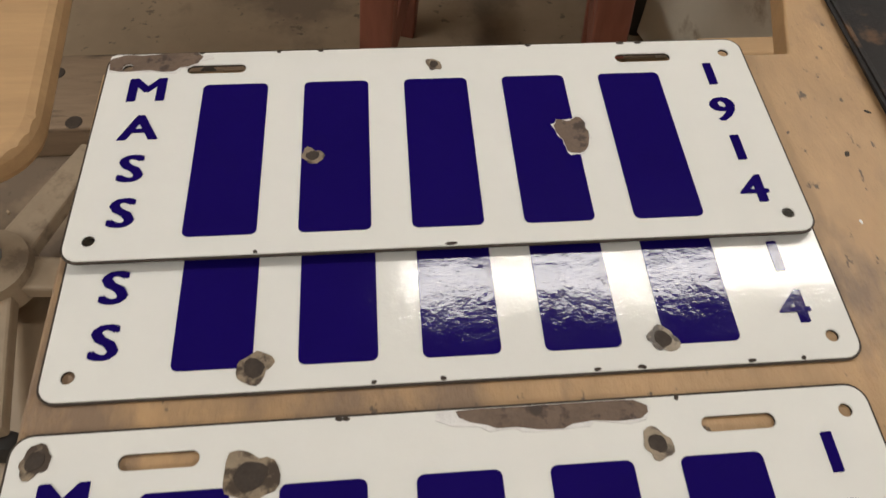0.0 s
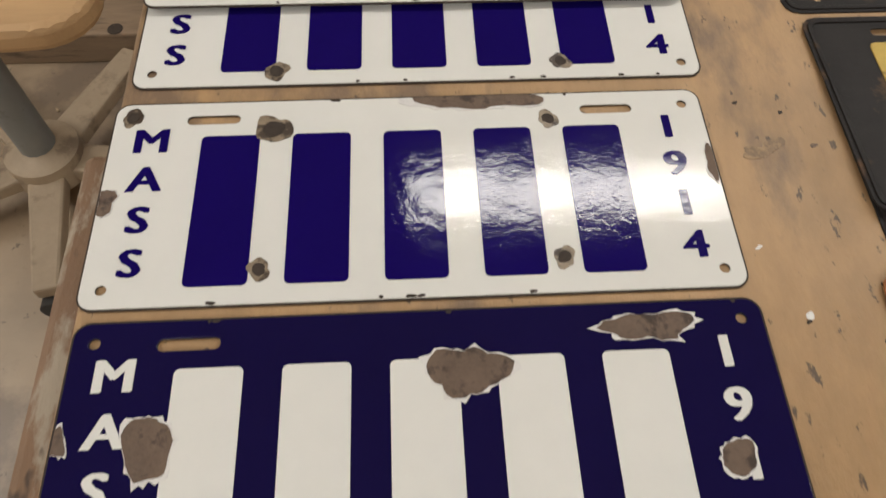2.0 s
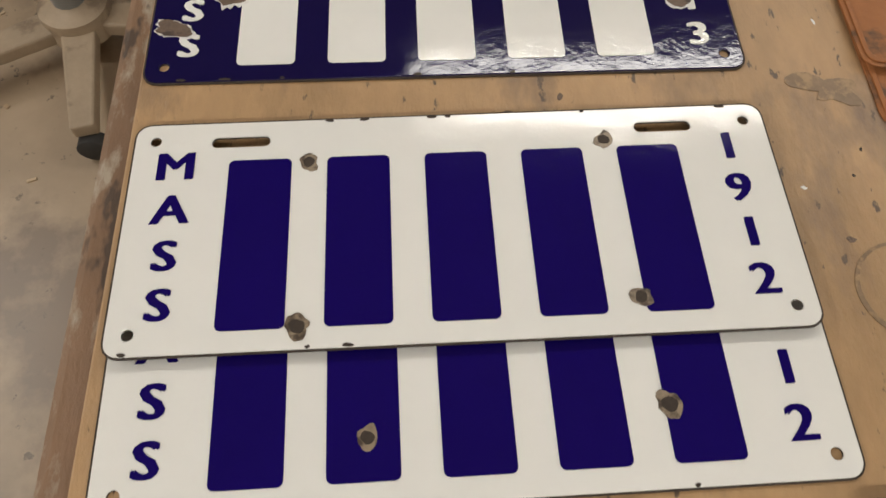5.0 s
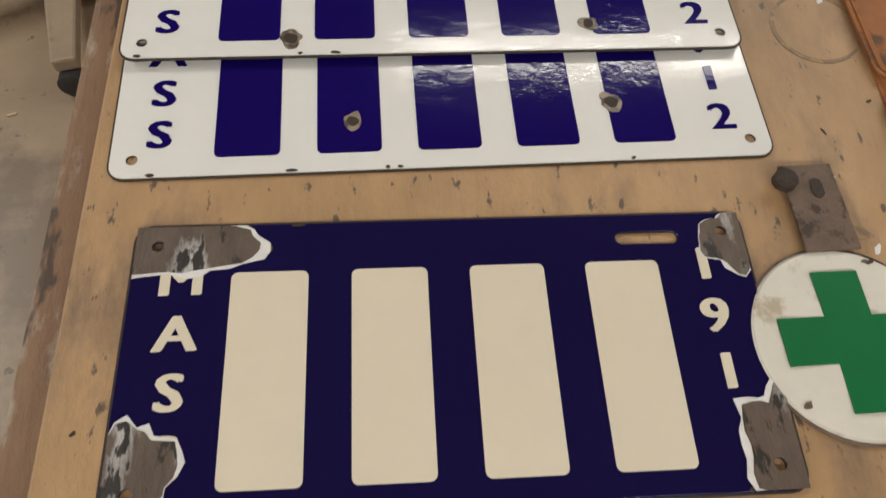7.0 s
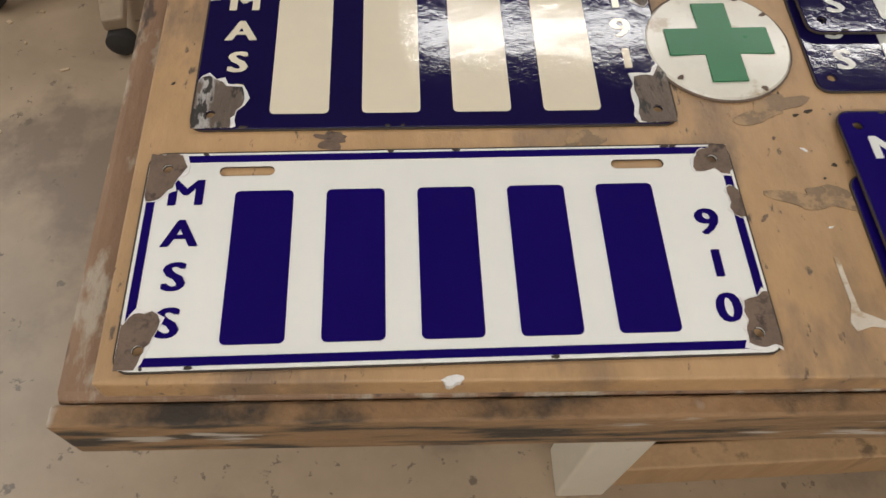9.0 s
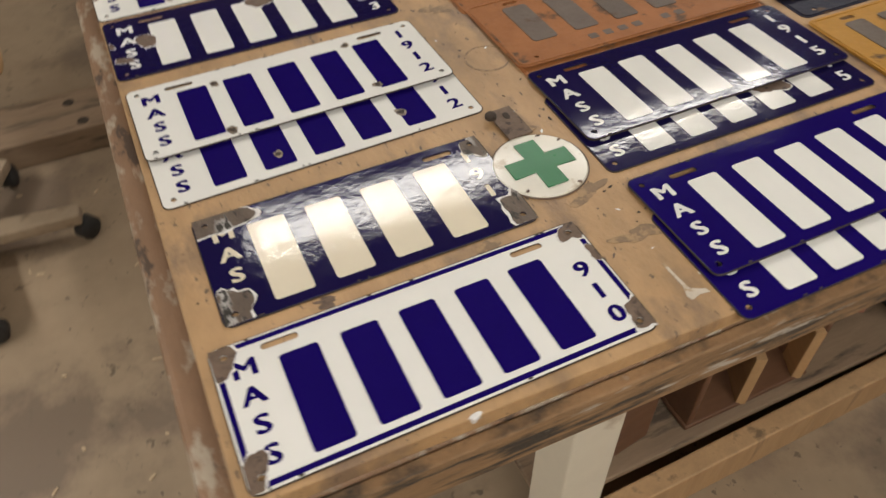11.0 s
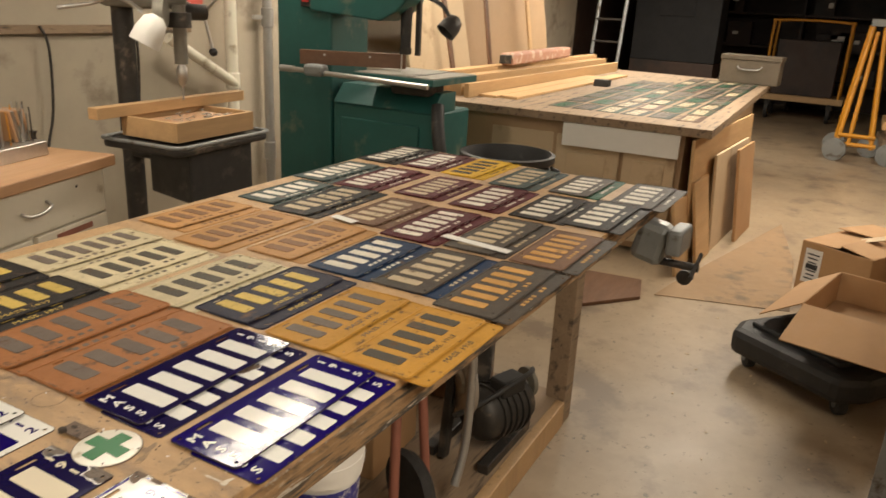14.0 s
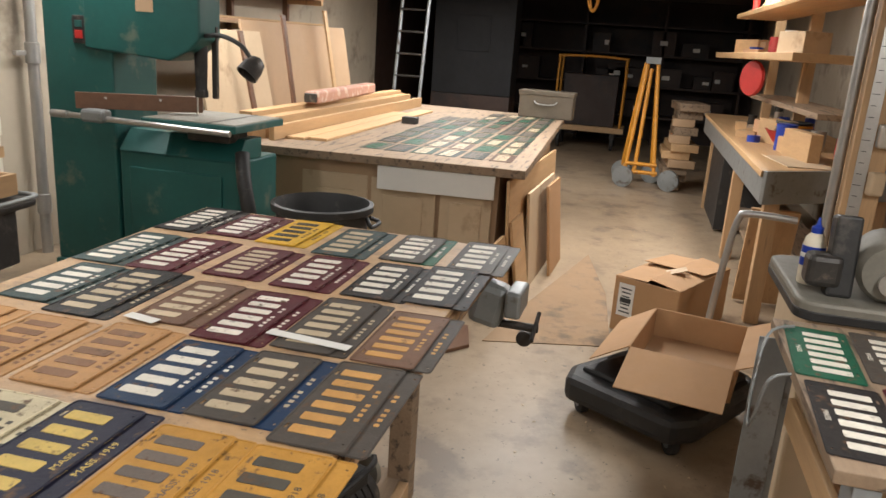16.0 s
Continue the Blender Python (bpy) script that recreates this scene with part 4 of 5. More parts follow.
part("collar", lathe([(0, -0.03), (0.05, -0.03), (0.05, 0.03), (0, 0.03)], 20, (0.02, -0.30, 1.42)), M["iron"], dp)
part("feed_hub", rod((0.10, -0.24, 1.45), (0.20, -0.28, 1.45), 0.035), M["iron"], dp)
for ang in (20, 140, 260):
    a = radians(ang)
    q = (0.19 + 0.02, -0.28 + 0.17 * math.cos(a), 1.45 + 0.17 * math.sin(a))
    part("feed_lever", rod((0.19, -0.28, 1.45), q, 0.006), M["steel"], dp)
    part("lever_knob", lathe([(0, -0.02), (0.014, -0.014), (0.02, 0), (0.014, 0.014), (0, 0.02)], 14, q), M["black"], dp, "black ball knob")
part("pulley", lathe([(0, -0.02), (0.055, -0.02), (0.055, 0.02), (0, 0.02)], 20, (-0.10, -0.32, 1.45), (90, 0, 30)), M["dustgrey"], dp)
dl = part("work_lamp", lathe([(0.02, 0.12), (0.045, 0.10), (0.058, 0.05), (0.06, 0.0), (0.056, 0.0), (0.054, 0.05), (0.04, 0.09), (0, 0.1)], 24, (-0.24, -0.36, 1.33), (18, 22, 0)), M["paper"], dp, "white lamp shade")
part("lamp_arm", hose([(-0.22, -0.34, 1.45), (-0.30, -0.3, 1.5), (-0.34, -0.2, 1.47), (-0.40, -0.1, 1.45)], 0.008), M["steel"], dp)
for o in dp.children:
    if o.name.split(".")[0] in ("head", "belt_cover", "cover_rim", "quill", "chuck", "drill_bit", "collar", "feed_hub", "feed_lever", "lever_knob", "pulley"):
        o.location.z = -0.005
pbox = thing("pine_box", "open pine box on the drill press tray", "box", (1.885, 1.225, 0.9585), 4)
for s, d, n_ in (((0.46, 0.018, 0.08), (0, -0.141, 0.04), "side"), ((0.46, 0.018, 0.08), (0, 0.141, 0.04), "side"), ((0.018, 0.264, 0.08), (-0.221, 0, 0.04), "end"), ((0.018, 0.264, 0.08), (0.221, 0, 0.04), "end"), ((0.42, 0.26, 0.012), (0, 0, 0.006), "bottom")):
    part(n_, cuboid(s, d, bevel=0.002), M["wood"], pbox)
part("sawdust_bed", cuboid((0.40, 0.24, 0.045), (0, 0, 0.038), bevel=0.015), M["counter"], pbox, "pinkish wood shavings")
rs_ = random.Random(9)
for k in range(26):
    cx_, cy_, ra_ = rs_.uniform(-0.15, 0.17), rs_.uniform(-0.09, 0.09), rs_.uniform(0.008, 0.016)
    part("metal_curl", hose([(cx_ + ra_ * math.cos(1.3 * q), cy_ + ra_ * math.sin(1.3 * q), 0.064 + 0.003 * q) for q in range(5)], 0.0016, 5, 3), M["steel"], pbox, "bright curled metal shaving")
fence = part("fence_board", cuboid((0.86, 0.05, 0.045), (0, 0, 0.0225), bevel=0.002), M["wood"])
fence.matrix_basis = pose(1.93, 1.366, 1.039, 0, 0, 4)
tagged(fence, "long pine fence board lying across the box", "board")

# ---- things on the wall ----
cond = thing("conduit", "galvanised steel conduit clamped to the wall", "conduit", (4.095, 2.79, 0))
part("pipe", rod((0, 0, 0), (0, 0, 2.6), 0.035, seg=20), M["galv"], cond)
for z in (0.35, 1.36, 2.2):
    part("coupling", lathe([(0.036, -0.07), (0.046, -0.065), (0.046, 0.065), (0.036, 0.07)], 20, (0, 0, z)), M["galv"], cond)
part("clamp", cuboid((0.16, 0.03, 0.03), (-0.05, 0.02, 1.36)), M["galv"], cond)
pvc = thing("waste_pipe", "white plastic waste pipe with an angled branch", "pipe", (3.70, 2.775, 0))
part("pipe", rod((0, 0, 0), (0, 0, 2.6), 0.042, seg=20), M["offwhite"], pvc)
part("branch", rod((0, -0.02, 0.90), (-0.58, -0.02, 1.23), 0.036, seg=18), M["offwhite"], pvc)
part("collar", lathe([(0.043, -0.06), (0.052, -0.05), (0.052, 0.05), (0.043, 0.06)], 20, (0, 0, 0.92)), M["offwhite"], pvc)
tag = part("red_tag", prism([(-0.1, 0), (0.09, 0.03), (0.1, 0.26), (-0.06, 0.28)], 0, 0.004, 0, pose(3.44, 2.868, 1.34, 90, 0, 0)), mat("red_sheet", (0.55, 0.10, 0.07), 0.6, vary=0.08))
tagged(tag, "red warning sheet hung on the wall", "sheet")
ledge = tagged(part("wall_ledge", cuboid((3.6, 0.03, 0.05), (1.6, 2.858, 1.28)), M["greywood"]), "narrow timber ledge nailed along the wall", "ledge")
for x in (0.4, 1.0, 1.7, 2.3, 2.9):
    h = thing("hook_cable", "dark cable hanging from a wall hook", "cable", (x, 2.85, 1.28), 0, "hanging cables")
    part("cable", hose([(0, -0.01, 0.02), (0.03, -0.03, -0.1), (0.02, -0.02, -0.45), (-0.04, -0.02, -0.7), (0.0, -0.02, -0.95)], 0.008, 8), M["iron"], h)
for x, w_, z0, z1, m_ in ((0.9, 0.7, 1.35, 2.3, "greymetal"), (2.55, 0.35, 1.55, 2.4, "greywood"), (-0.6, 0.8, 1.3, 2.2, "mdf")):
    b = part("wall_panel", cuboid((w_, 0.03, z1 - z0), (x, 2.855, (z0 + z1) / 2)), M[m_])
    tagged(b, "old panel fixed flat on the plaster wall", "panel")
# timber rack above the far bench
trk = thing("timber_rack", "wall rack holding thin boards above the bench", "rack", (0, 0, 0))
for x in (5.3, 6.7, 7.9):
    part("upright", cuboid((0.05, 0.06, 1.1), (x, 2.845, 1.95)), M["darkwood"], trk)
    for z in (1.62, 1.92):
        part("arm", cuboid((0.05, 0.42, 0.05), (x, 2.62, z)), M["woodv"], trk)
rr = random.Random(3)
for z in (1.645, 1.945):
    for k in range(9):
        b = part("stored_board", cuboid((rr.uniform(2.4, 3.3), 0.10, 0.018), (6.4 + rr.uniform(-0.3, 0.3), 2.46 + 0.11 * (k % 3), z + 0.0095 + 0.019 * (k // 3)), bevel=0.002), M[rr.choice(("wood", "greywood", "mdf", "counter"))])
        tagged(b, "thin timber board stored on the wall rack", "board", "stored boards")

# ---- band saw ----
saw = thing("band_saw", "tall dark green cabinet band saw with fence", "band saw", (4.0, 0, 0))
part("column", cuboid((0.46, 0.50, 2.3), (0.24, 2.44, 1.15), bevel=0.015), M["machine"], saw)
part("upper_housing", prism([(1.62, 1.45), (1.76, 1.38), (2.36, 1.42), (2.36, 2.45), (1.55, 2.45), (1.55, 1.52)], 0, 0.24, 0.012, Matrix(((0, 0, 1, -0.02), (1, 0, 0, 0), (0, 1, 0, 0), (0, 0, 0, 1)))), M["machine"], saw)
part("base", cuboid((0.50, 0.86, 0.80), (0.25, 1.73, 0.40), bevel=0.015), M["machine"], saw)
part("base_door", cuboid((0.02, 0.66, 0.50), (-0.008, 1.75, 0.45), (0, 0, 0), 0.008), M["machine"], saw)
part("base_slope", prism([(-0.02, 0.80), (0.30, 0.80), (0.30, 0.93), (0.10, 0.93)], 1.31, 2.15, 0.006, Matrix(((1, 0, 0, 0), (0, 0, 1, 0), (0, 1, 0, 0), (0, 0, 0, 1)))), M["machine"], saw, "sloping green cover")
part("trunnion", cuboid((0.24, 0.30, 0.10), (0.12, 1.52, 0.955), bevel=0.02), M["iron"], saw)
part("table", cuboid((0.62, 0.64, 0.045), (0.14, 1.55, 1.02), bevel=0.005), M["machine"], saw, "green-edged iron table")
part("table_face", cuboid((0.60, 0.62, 0.006), (0.14, 1.55, 1.045), bevel=0.001), M["dustgrey"], saw, "dusty iron table surface")
part("table_slot", cuboid((0.60, 0.022, 0.003), (0.14, 1.42, 1.0485), bevel=0), M["iron"], saw)
part("blade", cuboid((0.016, 0.0015, 0.50), (0.12, 1.66, 1.28), bevel=0), M["steel"], saw)
part("blade_guard", rod((0.12, 1.63, 1.20), (0.12, 1.63, 1.56), 0.035, 0.045), M["black"], saw)
part("blade_guide", cuboid((0.06, 0.07, 0.05), (0.12, 1.63, 1.19), bevel=0.01), M["iron"], saw)
part("guide_rack", cuboid((0.03, 0.035, 0.44), (0.17, 1.56, 1.38)), M["iron"], saw)
part("tension_knob", lathe([(0, -0.02), (0.06, -0.018), (0.06, 0.0), (0.02, 0.03), (0, 0.03)], 20, (0.1, 1.86, 1.40)), M["black"], saw)
part("bare_patch", cuboid((0.003, 0.12, 0.40), (-0.022, 1.92, 1.86), bevel=0), M["mdf"], saw, "yellowed torn paper patch")
sw = part("switch", cuboid((0.025, 0.10, 0.17), (-0.002, 2.40, 1.53), bevel=0.006), M["black"], saw)
part("stop_button", cuboid((0.01, 0.055, 0.05), (-0.018, 2.40, 1.50), bevel=0.003), M["red"], sw, "red stop button")
part("start_button", cuboid((0.008, 0.05, 0.04), (-0.017, 2.40, 1.565), bevel=0.003), M["machine"], sw)
part("fence_rail", rod((-0.20, 2.36, 1.02), (-0.20, 1.25, 1.00), 0.018), M["steel"], saw, "round steel fence rail")
part("rail_clamp", cuboid((0.10, 0.16, 0.08), (-0.20, 2.16, 1.03), bevel=0.02), M["greymetal"], saw)
part("rail_end", rod((-0.20, 2.36, 1.02), (-0.20, 2.48, 1.02), 0.024), M["galv"], saw)
fnc = part("fence", cuboid((0.025, 0.75, 0.10), (0.015, 2.0, 1.11), (0, 0, 29.6), 0.003), M["darkwood"], saw, "dark brown wooden fence")
for q in (-0.12, 0.2):
    part("screw_head", lathe([(0, -0.003), (0.008, -0.003), (0.008, 0.0), (0, 0.002)], 10, (0.015 - 0.0145 * 0.87 - q * 0.494, 2.0 - 0.0145 * 0.494 + q * 0.87, 1.13), (0, -90, 29.6)), M["steel"], fnc, "bright screw head")
part("lamp_arm", hose([(0.05, 1.58, 1.54), (0.0, 1.41, 1.55), (-0.02, 1.27, 1.50), (-0.03, 1.20, 1.42)], 0.014, 10), M["black"], saw)
part("lamp_shade", lathe([(0.02, 0.10), (0.05, 0.08), (0.065, 0.03), (0.068, -0.03), (0.06, -0.03), (0.055, 0.03), (0, 0.06)], 22, (-0.04, 1.21, 1.36), (20, 40, 0)), M["iron"], saw, "grey lamp head on a gooseneck")
part("dust_port", hose([(0.0, 1.28, 0.86), (-0.06, 1.24, 0.72), (-0.08, 1.20, 0.55), (-0.04, 1.18, 0.30)], 0.045, 14), M["black"], saw, "ribbed black dust hose")

part("plinth", cuboid((0.52, 1.6, 0.20), (0.25, 1.9, -0.10)), M["machine"], saw)
saw.matrix_basis = pose(3.57, -0.172, 0.175) @ Matrix.Scale(0.894, 4)

# ---- second bench ----
bench = thing("work_bench", "long timber workbench with a plank top", "workbench")
part("benchtop", prism([(4.39, -0.485), (8.35, -0.33), (8.5, 1.85), (4.30, 1.85)], 0.825, 0.88, 0.004), M["greywood"], bench, "worn plank bench top with a thick edge")
part("carcase", prism([(4.50, -0.31), (8.30, -0.20), (8.4, 1.75), (4.42, 1.75)], 0.02, 0.824), M["mdf"], bench)
for y0, y1 in ((-0.28, 0.06), (0.09, 0.53), (0.56, 1.02)):
    dr = part("cupboard_door", cuboid((0.022, y1 - y0, 0.66), (4.462, (y0 + y1) / 2, 0.40), (0, 0, 2.3), 0.006), M["beige"], bench)
    part("door_panel", cuboid((0.012, (y1 - y0) * 0.62, 0.44), (4.448, (y0 + y1) / 2, 0.40), (0, 0, 2.3), 0.01), M["beige"], dr, "raised arched panel")
part("white_board", cuboid((0.02, 0.76, 0.15), (4.385, 0.08, 0.747), (0, 0, 3), 0.003), M["paper"], bench, "white painted board nailed to the front")
bin_ = thing("rubbish_bin", "round black plastic rubbish bin", "bin", (3.485, 0.455, 0))
part("tub", lathe([(0, 0), (0.20, 0), (0.245, 0.70), (0.27, 0.71), (0.272, 0.745), (0.25, 0.75), (0.235, 0.70), (0.19, 0.03), (0, 0.03)], 40), M["black"], bin_)
part("bin_handle", hose([(0.02, -0.26, 0.69), (0.06, -0.30, 0.66), (-0.06, -0.30, 0.66), (-0.02, -0.26, 0.69)], 0.012), M["black"], bin_)


def leaning(x0, y0, ln, hgt, m_, tilt, label, z=0.004, thick=0.02, rz=-3):
    o = part("timber_board", cuboid((ln, thick, hgt), (ln / 2, 0, hgt / 2), bevel=0.002), M[m_])
    o.matrix_basis = pose(x0, y0, z, -tilt, 0, rz)
    tagged(o, label, "board", "leaning boards")


leaning(4.40, -0.425, 1.75, 0.80, "wood", 3, "large plywood panel leaning against the bench side")
leaning(4.80, -0.51, 1.0, 0.66, "beige", 4, "beige board leaning on the plywood")
leaning(4.12, -0.44, 0.28, 0.46, "wood", 9, "short pine offcut leaning by the bench")
leaning(4.42, -0.50, 0.34, 0.54, "wood", 9, "tall pine offcut leaning by the bench")
leaning(5.15, -0.62, 0.50, 0.66, "card", 6, "stained cardboard sheet leaning on the boards")
mat_ = part("floor_cardboard", prism([(3.74, -0.42), (3.95, -1.12), (4.9, -1.05), (5.9, -0.86), (4.0, -0.46)], 0.001, 0.005), M["floorcard"])
tagged(mat_, "flat brown cardboard sheet on the floor", "cardboard")
scrap = part("wood_scrap", prism([(3.28, -0.10), (3.62, -0.37), (3.90, -0.30), (3.86, 0.02), (3.45, 0.08)], 0.001, 0.02), M["darkwood"])
tagged(scrap, "dark plywood scrap lying on the floor", "board")

rr = random.Random(8)
for k, (y, z, ln, h_, w_, m_) in enumerate(((1.30, 0.88, 3.6, 0.10, 0.04, "wood"), (1.42, 0.88, 3.4, 0.14, 0.10, "wood"), (1.55, 0.88, 3.4, 0.17, 0.10, "wood"), (1.20, 0.88, 2.4, 0.02, 0.14, "wood"), (1.05, 0.88, 2.8, 0.02, 0.14, "wood"))):
    b = part("timber_length", cuboid((ln, w_, h_), (4.55 + ln / 2 + 0.05 * k, y, z + h_ / 2), bevel=0.003), M[m_])
    tagged(b, "long planed pine length on the bench", "timber", "pine lengths")
blk = tagged(part("end_block", cuboid((0.12, 0.3, 0.14), (4.5, 1.48, 0.95)), M["darkwood"]), "dark wooden block under the boards", "block")
blk.matrix_basis = pose(-0.02, 0.18, 0)
sq = tagged(part("black_block", cuboid((0.10, 0.13, 0.06), (6.35, 0.86, 0.91)), M["black"]), "small black block on the bench", "block")
for x, y, ln, h_, m_, t_ in ((4.7, 2.18, 1.0, 0.72, "beige", 12), (5.5, 2.26, 2.2, 0.80, "mdf", 10), (5.15, 2.06, 0.06, 0.72, "darkwood", 12), (6.9, 2.12, 0.07, 0.95, "wood", 10), (5.75, 2.02, 0.06, 0.86, "darkwood", 9)):
    o = part("leaning_sheet", cuboid((ln, 0.02, h_), (ln / 2, 0, h_ / 2), bevel=0.002), M[m_])
    o.matrix_basis = pose(x, y - 0.32, 0.882, -t_ , 0, 0)
    tagged(o, "sheet of board leaning behind the bench timber", "sheet", "leaning sheets")
roll = thing("wrapped_bundle", "bundle of mouldings wrapped in pink printed paper", "bundle", (6.4, 1.52, 1.052), 4)
part("wrap", cuboid((1.7, 0.12, 0.10), (0, 0, 0.05), bevel=0.02), mat("pink_paper", (0.50, 0.27, 0.19), 0.6, vary=0.15, scale=8, stain=(0.65, 0.52, 0.42), amount=0.35, sscale=9), roll)
part("end", cuboid((0.06, 0.09, 0.07), (-0.87, 0, 0.05)), M["iron"], roll)
tb = thing("tool_box", "grey-brown metal tool box with a wire handle", "tool box", (8.15, -0.14, 0.88), 88)
part("body", cuboid((0.58, 0.24, 0.24), (0, 0, 0.12), bevel=0.01), M["toolbox"], tb)
part("lid", cuboid((0.60, 0.26, 0.05), (0, 0, 0.262), bevel=0.008), M["toolbox"], tb)
part("handle", hose([(-0.12, 0.13, 0.18), (-0.08, 0.16, 0.15), (0.08, 0.16, 0.15), (0.12, 0.13, 0.18)], 0.008), M["galv"], tb)
# small plates on the far bench
greens = [paint("far_plate_%d" % k, c, amount=0.25) for k, c in enumerate(((0.014, 0.045, 0.028), (0.03, 0.058, 0.04), (0.085, 0.09, 0.07), (0.02, 0.03, 0.026), (0.09, 0.05, 0.036)))]
rr = random.Random(4)
for i in range(9):
    for j in range(6):
        x, y = 4.82 + 0.385 * i + rr.uniform(-0.01, 0.01), 0.70 - 0.178 * j + 0.010 * i + rr.uniform(-0.006, 0.006)
        if y > 0.45 and i > 6:
            continue
        steel_plate(x, y, 0.335, 0.15, greens[rr.choice((0, 0, 1, 1, 3, 3, 2, 4))], S[rr.choice(("fgrey", "fgrey", "ftan", "green"))], rr.choice((5, 6)), "small green or grey licence plate on the far bench", z=0.8805, rz=rr.uniform(-2, 2), group="plates on the far bench", caption=False)

# ---- far end ----
lad = thing("ladder", "aluminium step ladder folded against the wall", "ladder", (9.4, 1.72, 0), 0)
for dy in (0.0, 0.36):
    part("rail", rod((0, dy, 0), (0.25, dy - 0.04, 2.2), 0.022), M["darksteel"], lad)
for k in range(7):
    part("rung", rod((0.03 * k + 0.03, 0.0, 0.3 + 0.28 * k), (0.03 * k + 0.03, 0.35, 0.3 + 0.28 * k), 0.014), M["iron"], lad)
frd = thing("dark_locker", "tall dark grey metal locker with a vent", "locker", (11.2, 1.35, 0), 0)
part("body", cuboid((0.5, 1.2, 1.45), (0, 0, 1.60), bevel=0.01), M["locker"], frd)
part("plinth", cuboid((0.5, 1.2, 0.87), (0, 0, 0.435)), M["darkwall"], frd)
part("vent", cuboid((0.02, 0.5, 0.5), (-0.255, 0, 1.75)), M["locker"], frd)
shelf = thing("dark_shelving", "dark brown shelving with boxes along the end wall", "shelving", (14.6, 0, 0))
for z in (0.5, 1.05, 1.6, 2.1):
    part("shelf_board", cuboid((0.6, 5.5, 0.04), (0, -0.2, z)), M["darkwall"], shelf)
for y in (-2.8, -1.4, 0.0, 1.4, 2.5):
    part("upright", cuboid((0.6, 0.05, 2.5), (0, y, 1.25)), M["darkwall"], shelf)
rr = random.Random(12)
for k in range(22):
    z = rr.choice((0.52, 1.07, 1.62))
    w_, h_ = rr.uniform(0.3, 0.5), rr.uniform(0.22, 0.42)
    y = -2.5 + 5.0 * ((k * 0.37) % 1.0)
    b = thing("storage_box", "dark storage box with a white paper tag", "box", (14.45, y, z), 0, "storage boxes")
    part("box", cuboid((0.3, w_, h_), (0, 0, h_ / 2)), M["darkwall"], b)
    part("paper_tag", cuboid((0.004, rr.uniform(0.06, 0.14), rr.uniform(0.05, 0.1)), (-0.153, rr.uniform(-0.1, 0.1), h_ * 0.5)), M["paper"], b, "white paper tag")
cart = thing("platform_cart", "low timber platform cart with tubular end frames", "cart", (13.2, -0.28, 0))
part("deck", cuboid((0.7, 1.25, 0.09), (0, 0, 0.34)), M["wood"], cart)
for dx in (-0.3, 0.3):
    part("end_frame", hose([(dx, -0.55, 0.38), (dx, -0.55, 1.40), (dx, -0.46, 1.52), (dx, 0.46, 1.52), (dx, 0.55, 1.40), (dx, 0.55, 0.38)], 0.02), M["orange"], cart)
    for dy in (-0.45, 0.45):
        part("wheel", lathe([(0, -0.025), (0.15, -0.025), (0.15, 0.025), (0, 0.025)], 18, (dx, dy, 0.15), (90, 0, 0)), M["rubber"], cart)
        part("wheel_fork", cuboid((0.05, 0.09, 0.10), (dx, dy, 0.255)), M["iron"], cart)
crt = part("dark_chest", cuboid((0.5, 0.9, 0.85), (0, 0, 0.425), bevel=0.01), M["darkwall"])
crt.matrix_basis = pose(13.2, -0.28, 0.385)
tagged(crt, "dark brown chest standing on the cart", "chest")
jack = thing("sheet_lift", "orange-yellow wheeled A-frame stand", "stand", (9.7, -1.15, 0), 0)
for a_, b_ in (((-0.25, 0.12, 0.16), (0, 0.0, 1.52)), ((0.25, 0.16, 0.16), (0, 0.02, 1.52)), ((-0.25, -0.24, 0.16), (0, -0.12, 1.52)), ((0.25, -0.22, 0.16), (0, -0.12, 1.50)), ((-0.25, 0.0, 0.2), (0, -0.05, 1.45))):
    part("frame_tube", rod(a_, b_, 0.024), M["orange"], jack)
part("cross_tube", rod((-0.25, 0.12, 0.3), (-0.25, -0.26, 0.3), 0.024), M["orange"], jack)
part("cross_tube", rod((-0.25, 0.13, 0.2), (-0.25, -0.28, 0.2), 0.024), M["orange"], jack)
part("head", cuboid((0.12, 0.18, 0.08), (0, -0.06, 1.55)), M["greymetal"], jack)
for dx, dy in ((-0.28, 0.13), (-0.28, -0.42), (0.25, 0.16), (0.25, -0.22)):
    part("wheel", lathe([(0, -0.03), (0.07, -0.03), (0.13, -0.025), (0.13, 0.025), (0.07, 0.03), (0, 0.03)], 22, (dx, dy, 0.13), (90, 0, 75)), M["greymetal"], jack, "grey solid wheel")
for k in range(11):
    b = part("timber_block", cuboid((0.5 + rr.uniform(0, 0.3), 0.30 + rr.uniform(-0.06, 0.06), 0.095), (9.85 + rr.uniform(-0.05, 0.05), -1.70 + rr.uniform(-0.05, 0.04) + 0.025 * (11 - k) * 0.3, 0.05 + 0.098 * k), (0, 0, rr.uniform(-9, 9)), 0.006), M[rr.choice(("beige", "mdf", "greywood", "wood"))])
    tagged(b, "stacked rough timber block end", "timber block", "stacked timber blocks")
cable = part("hung_cable", hose([(9.73, -0.40, 2.40), (9.73, -0.46, 2.22), (9.73, -0.40, 2.08), (9.73, -0.33, 2.22), (9.73, -0.38, 2.38), (9.73, -0.44, 2.20), (9.73, -0.39, 2.10), (9.73, -0.35, 2.30), (9.73, -0.38, 2.40)], 0.012, 8), M["orange"])
tagged(cable, "coil of yellow cable hung from the beam", "cable")

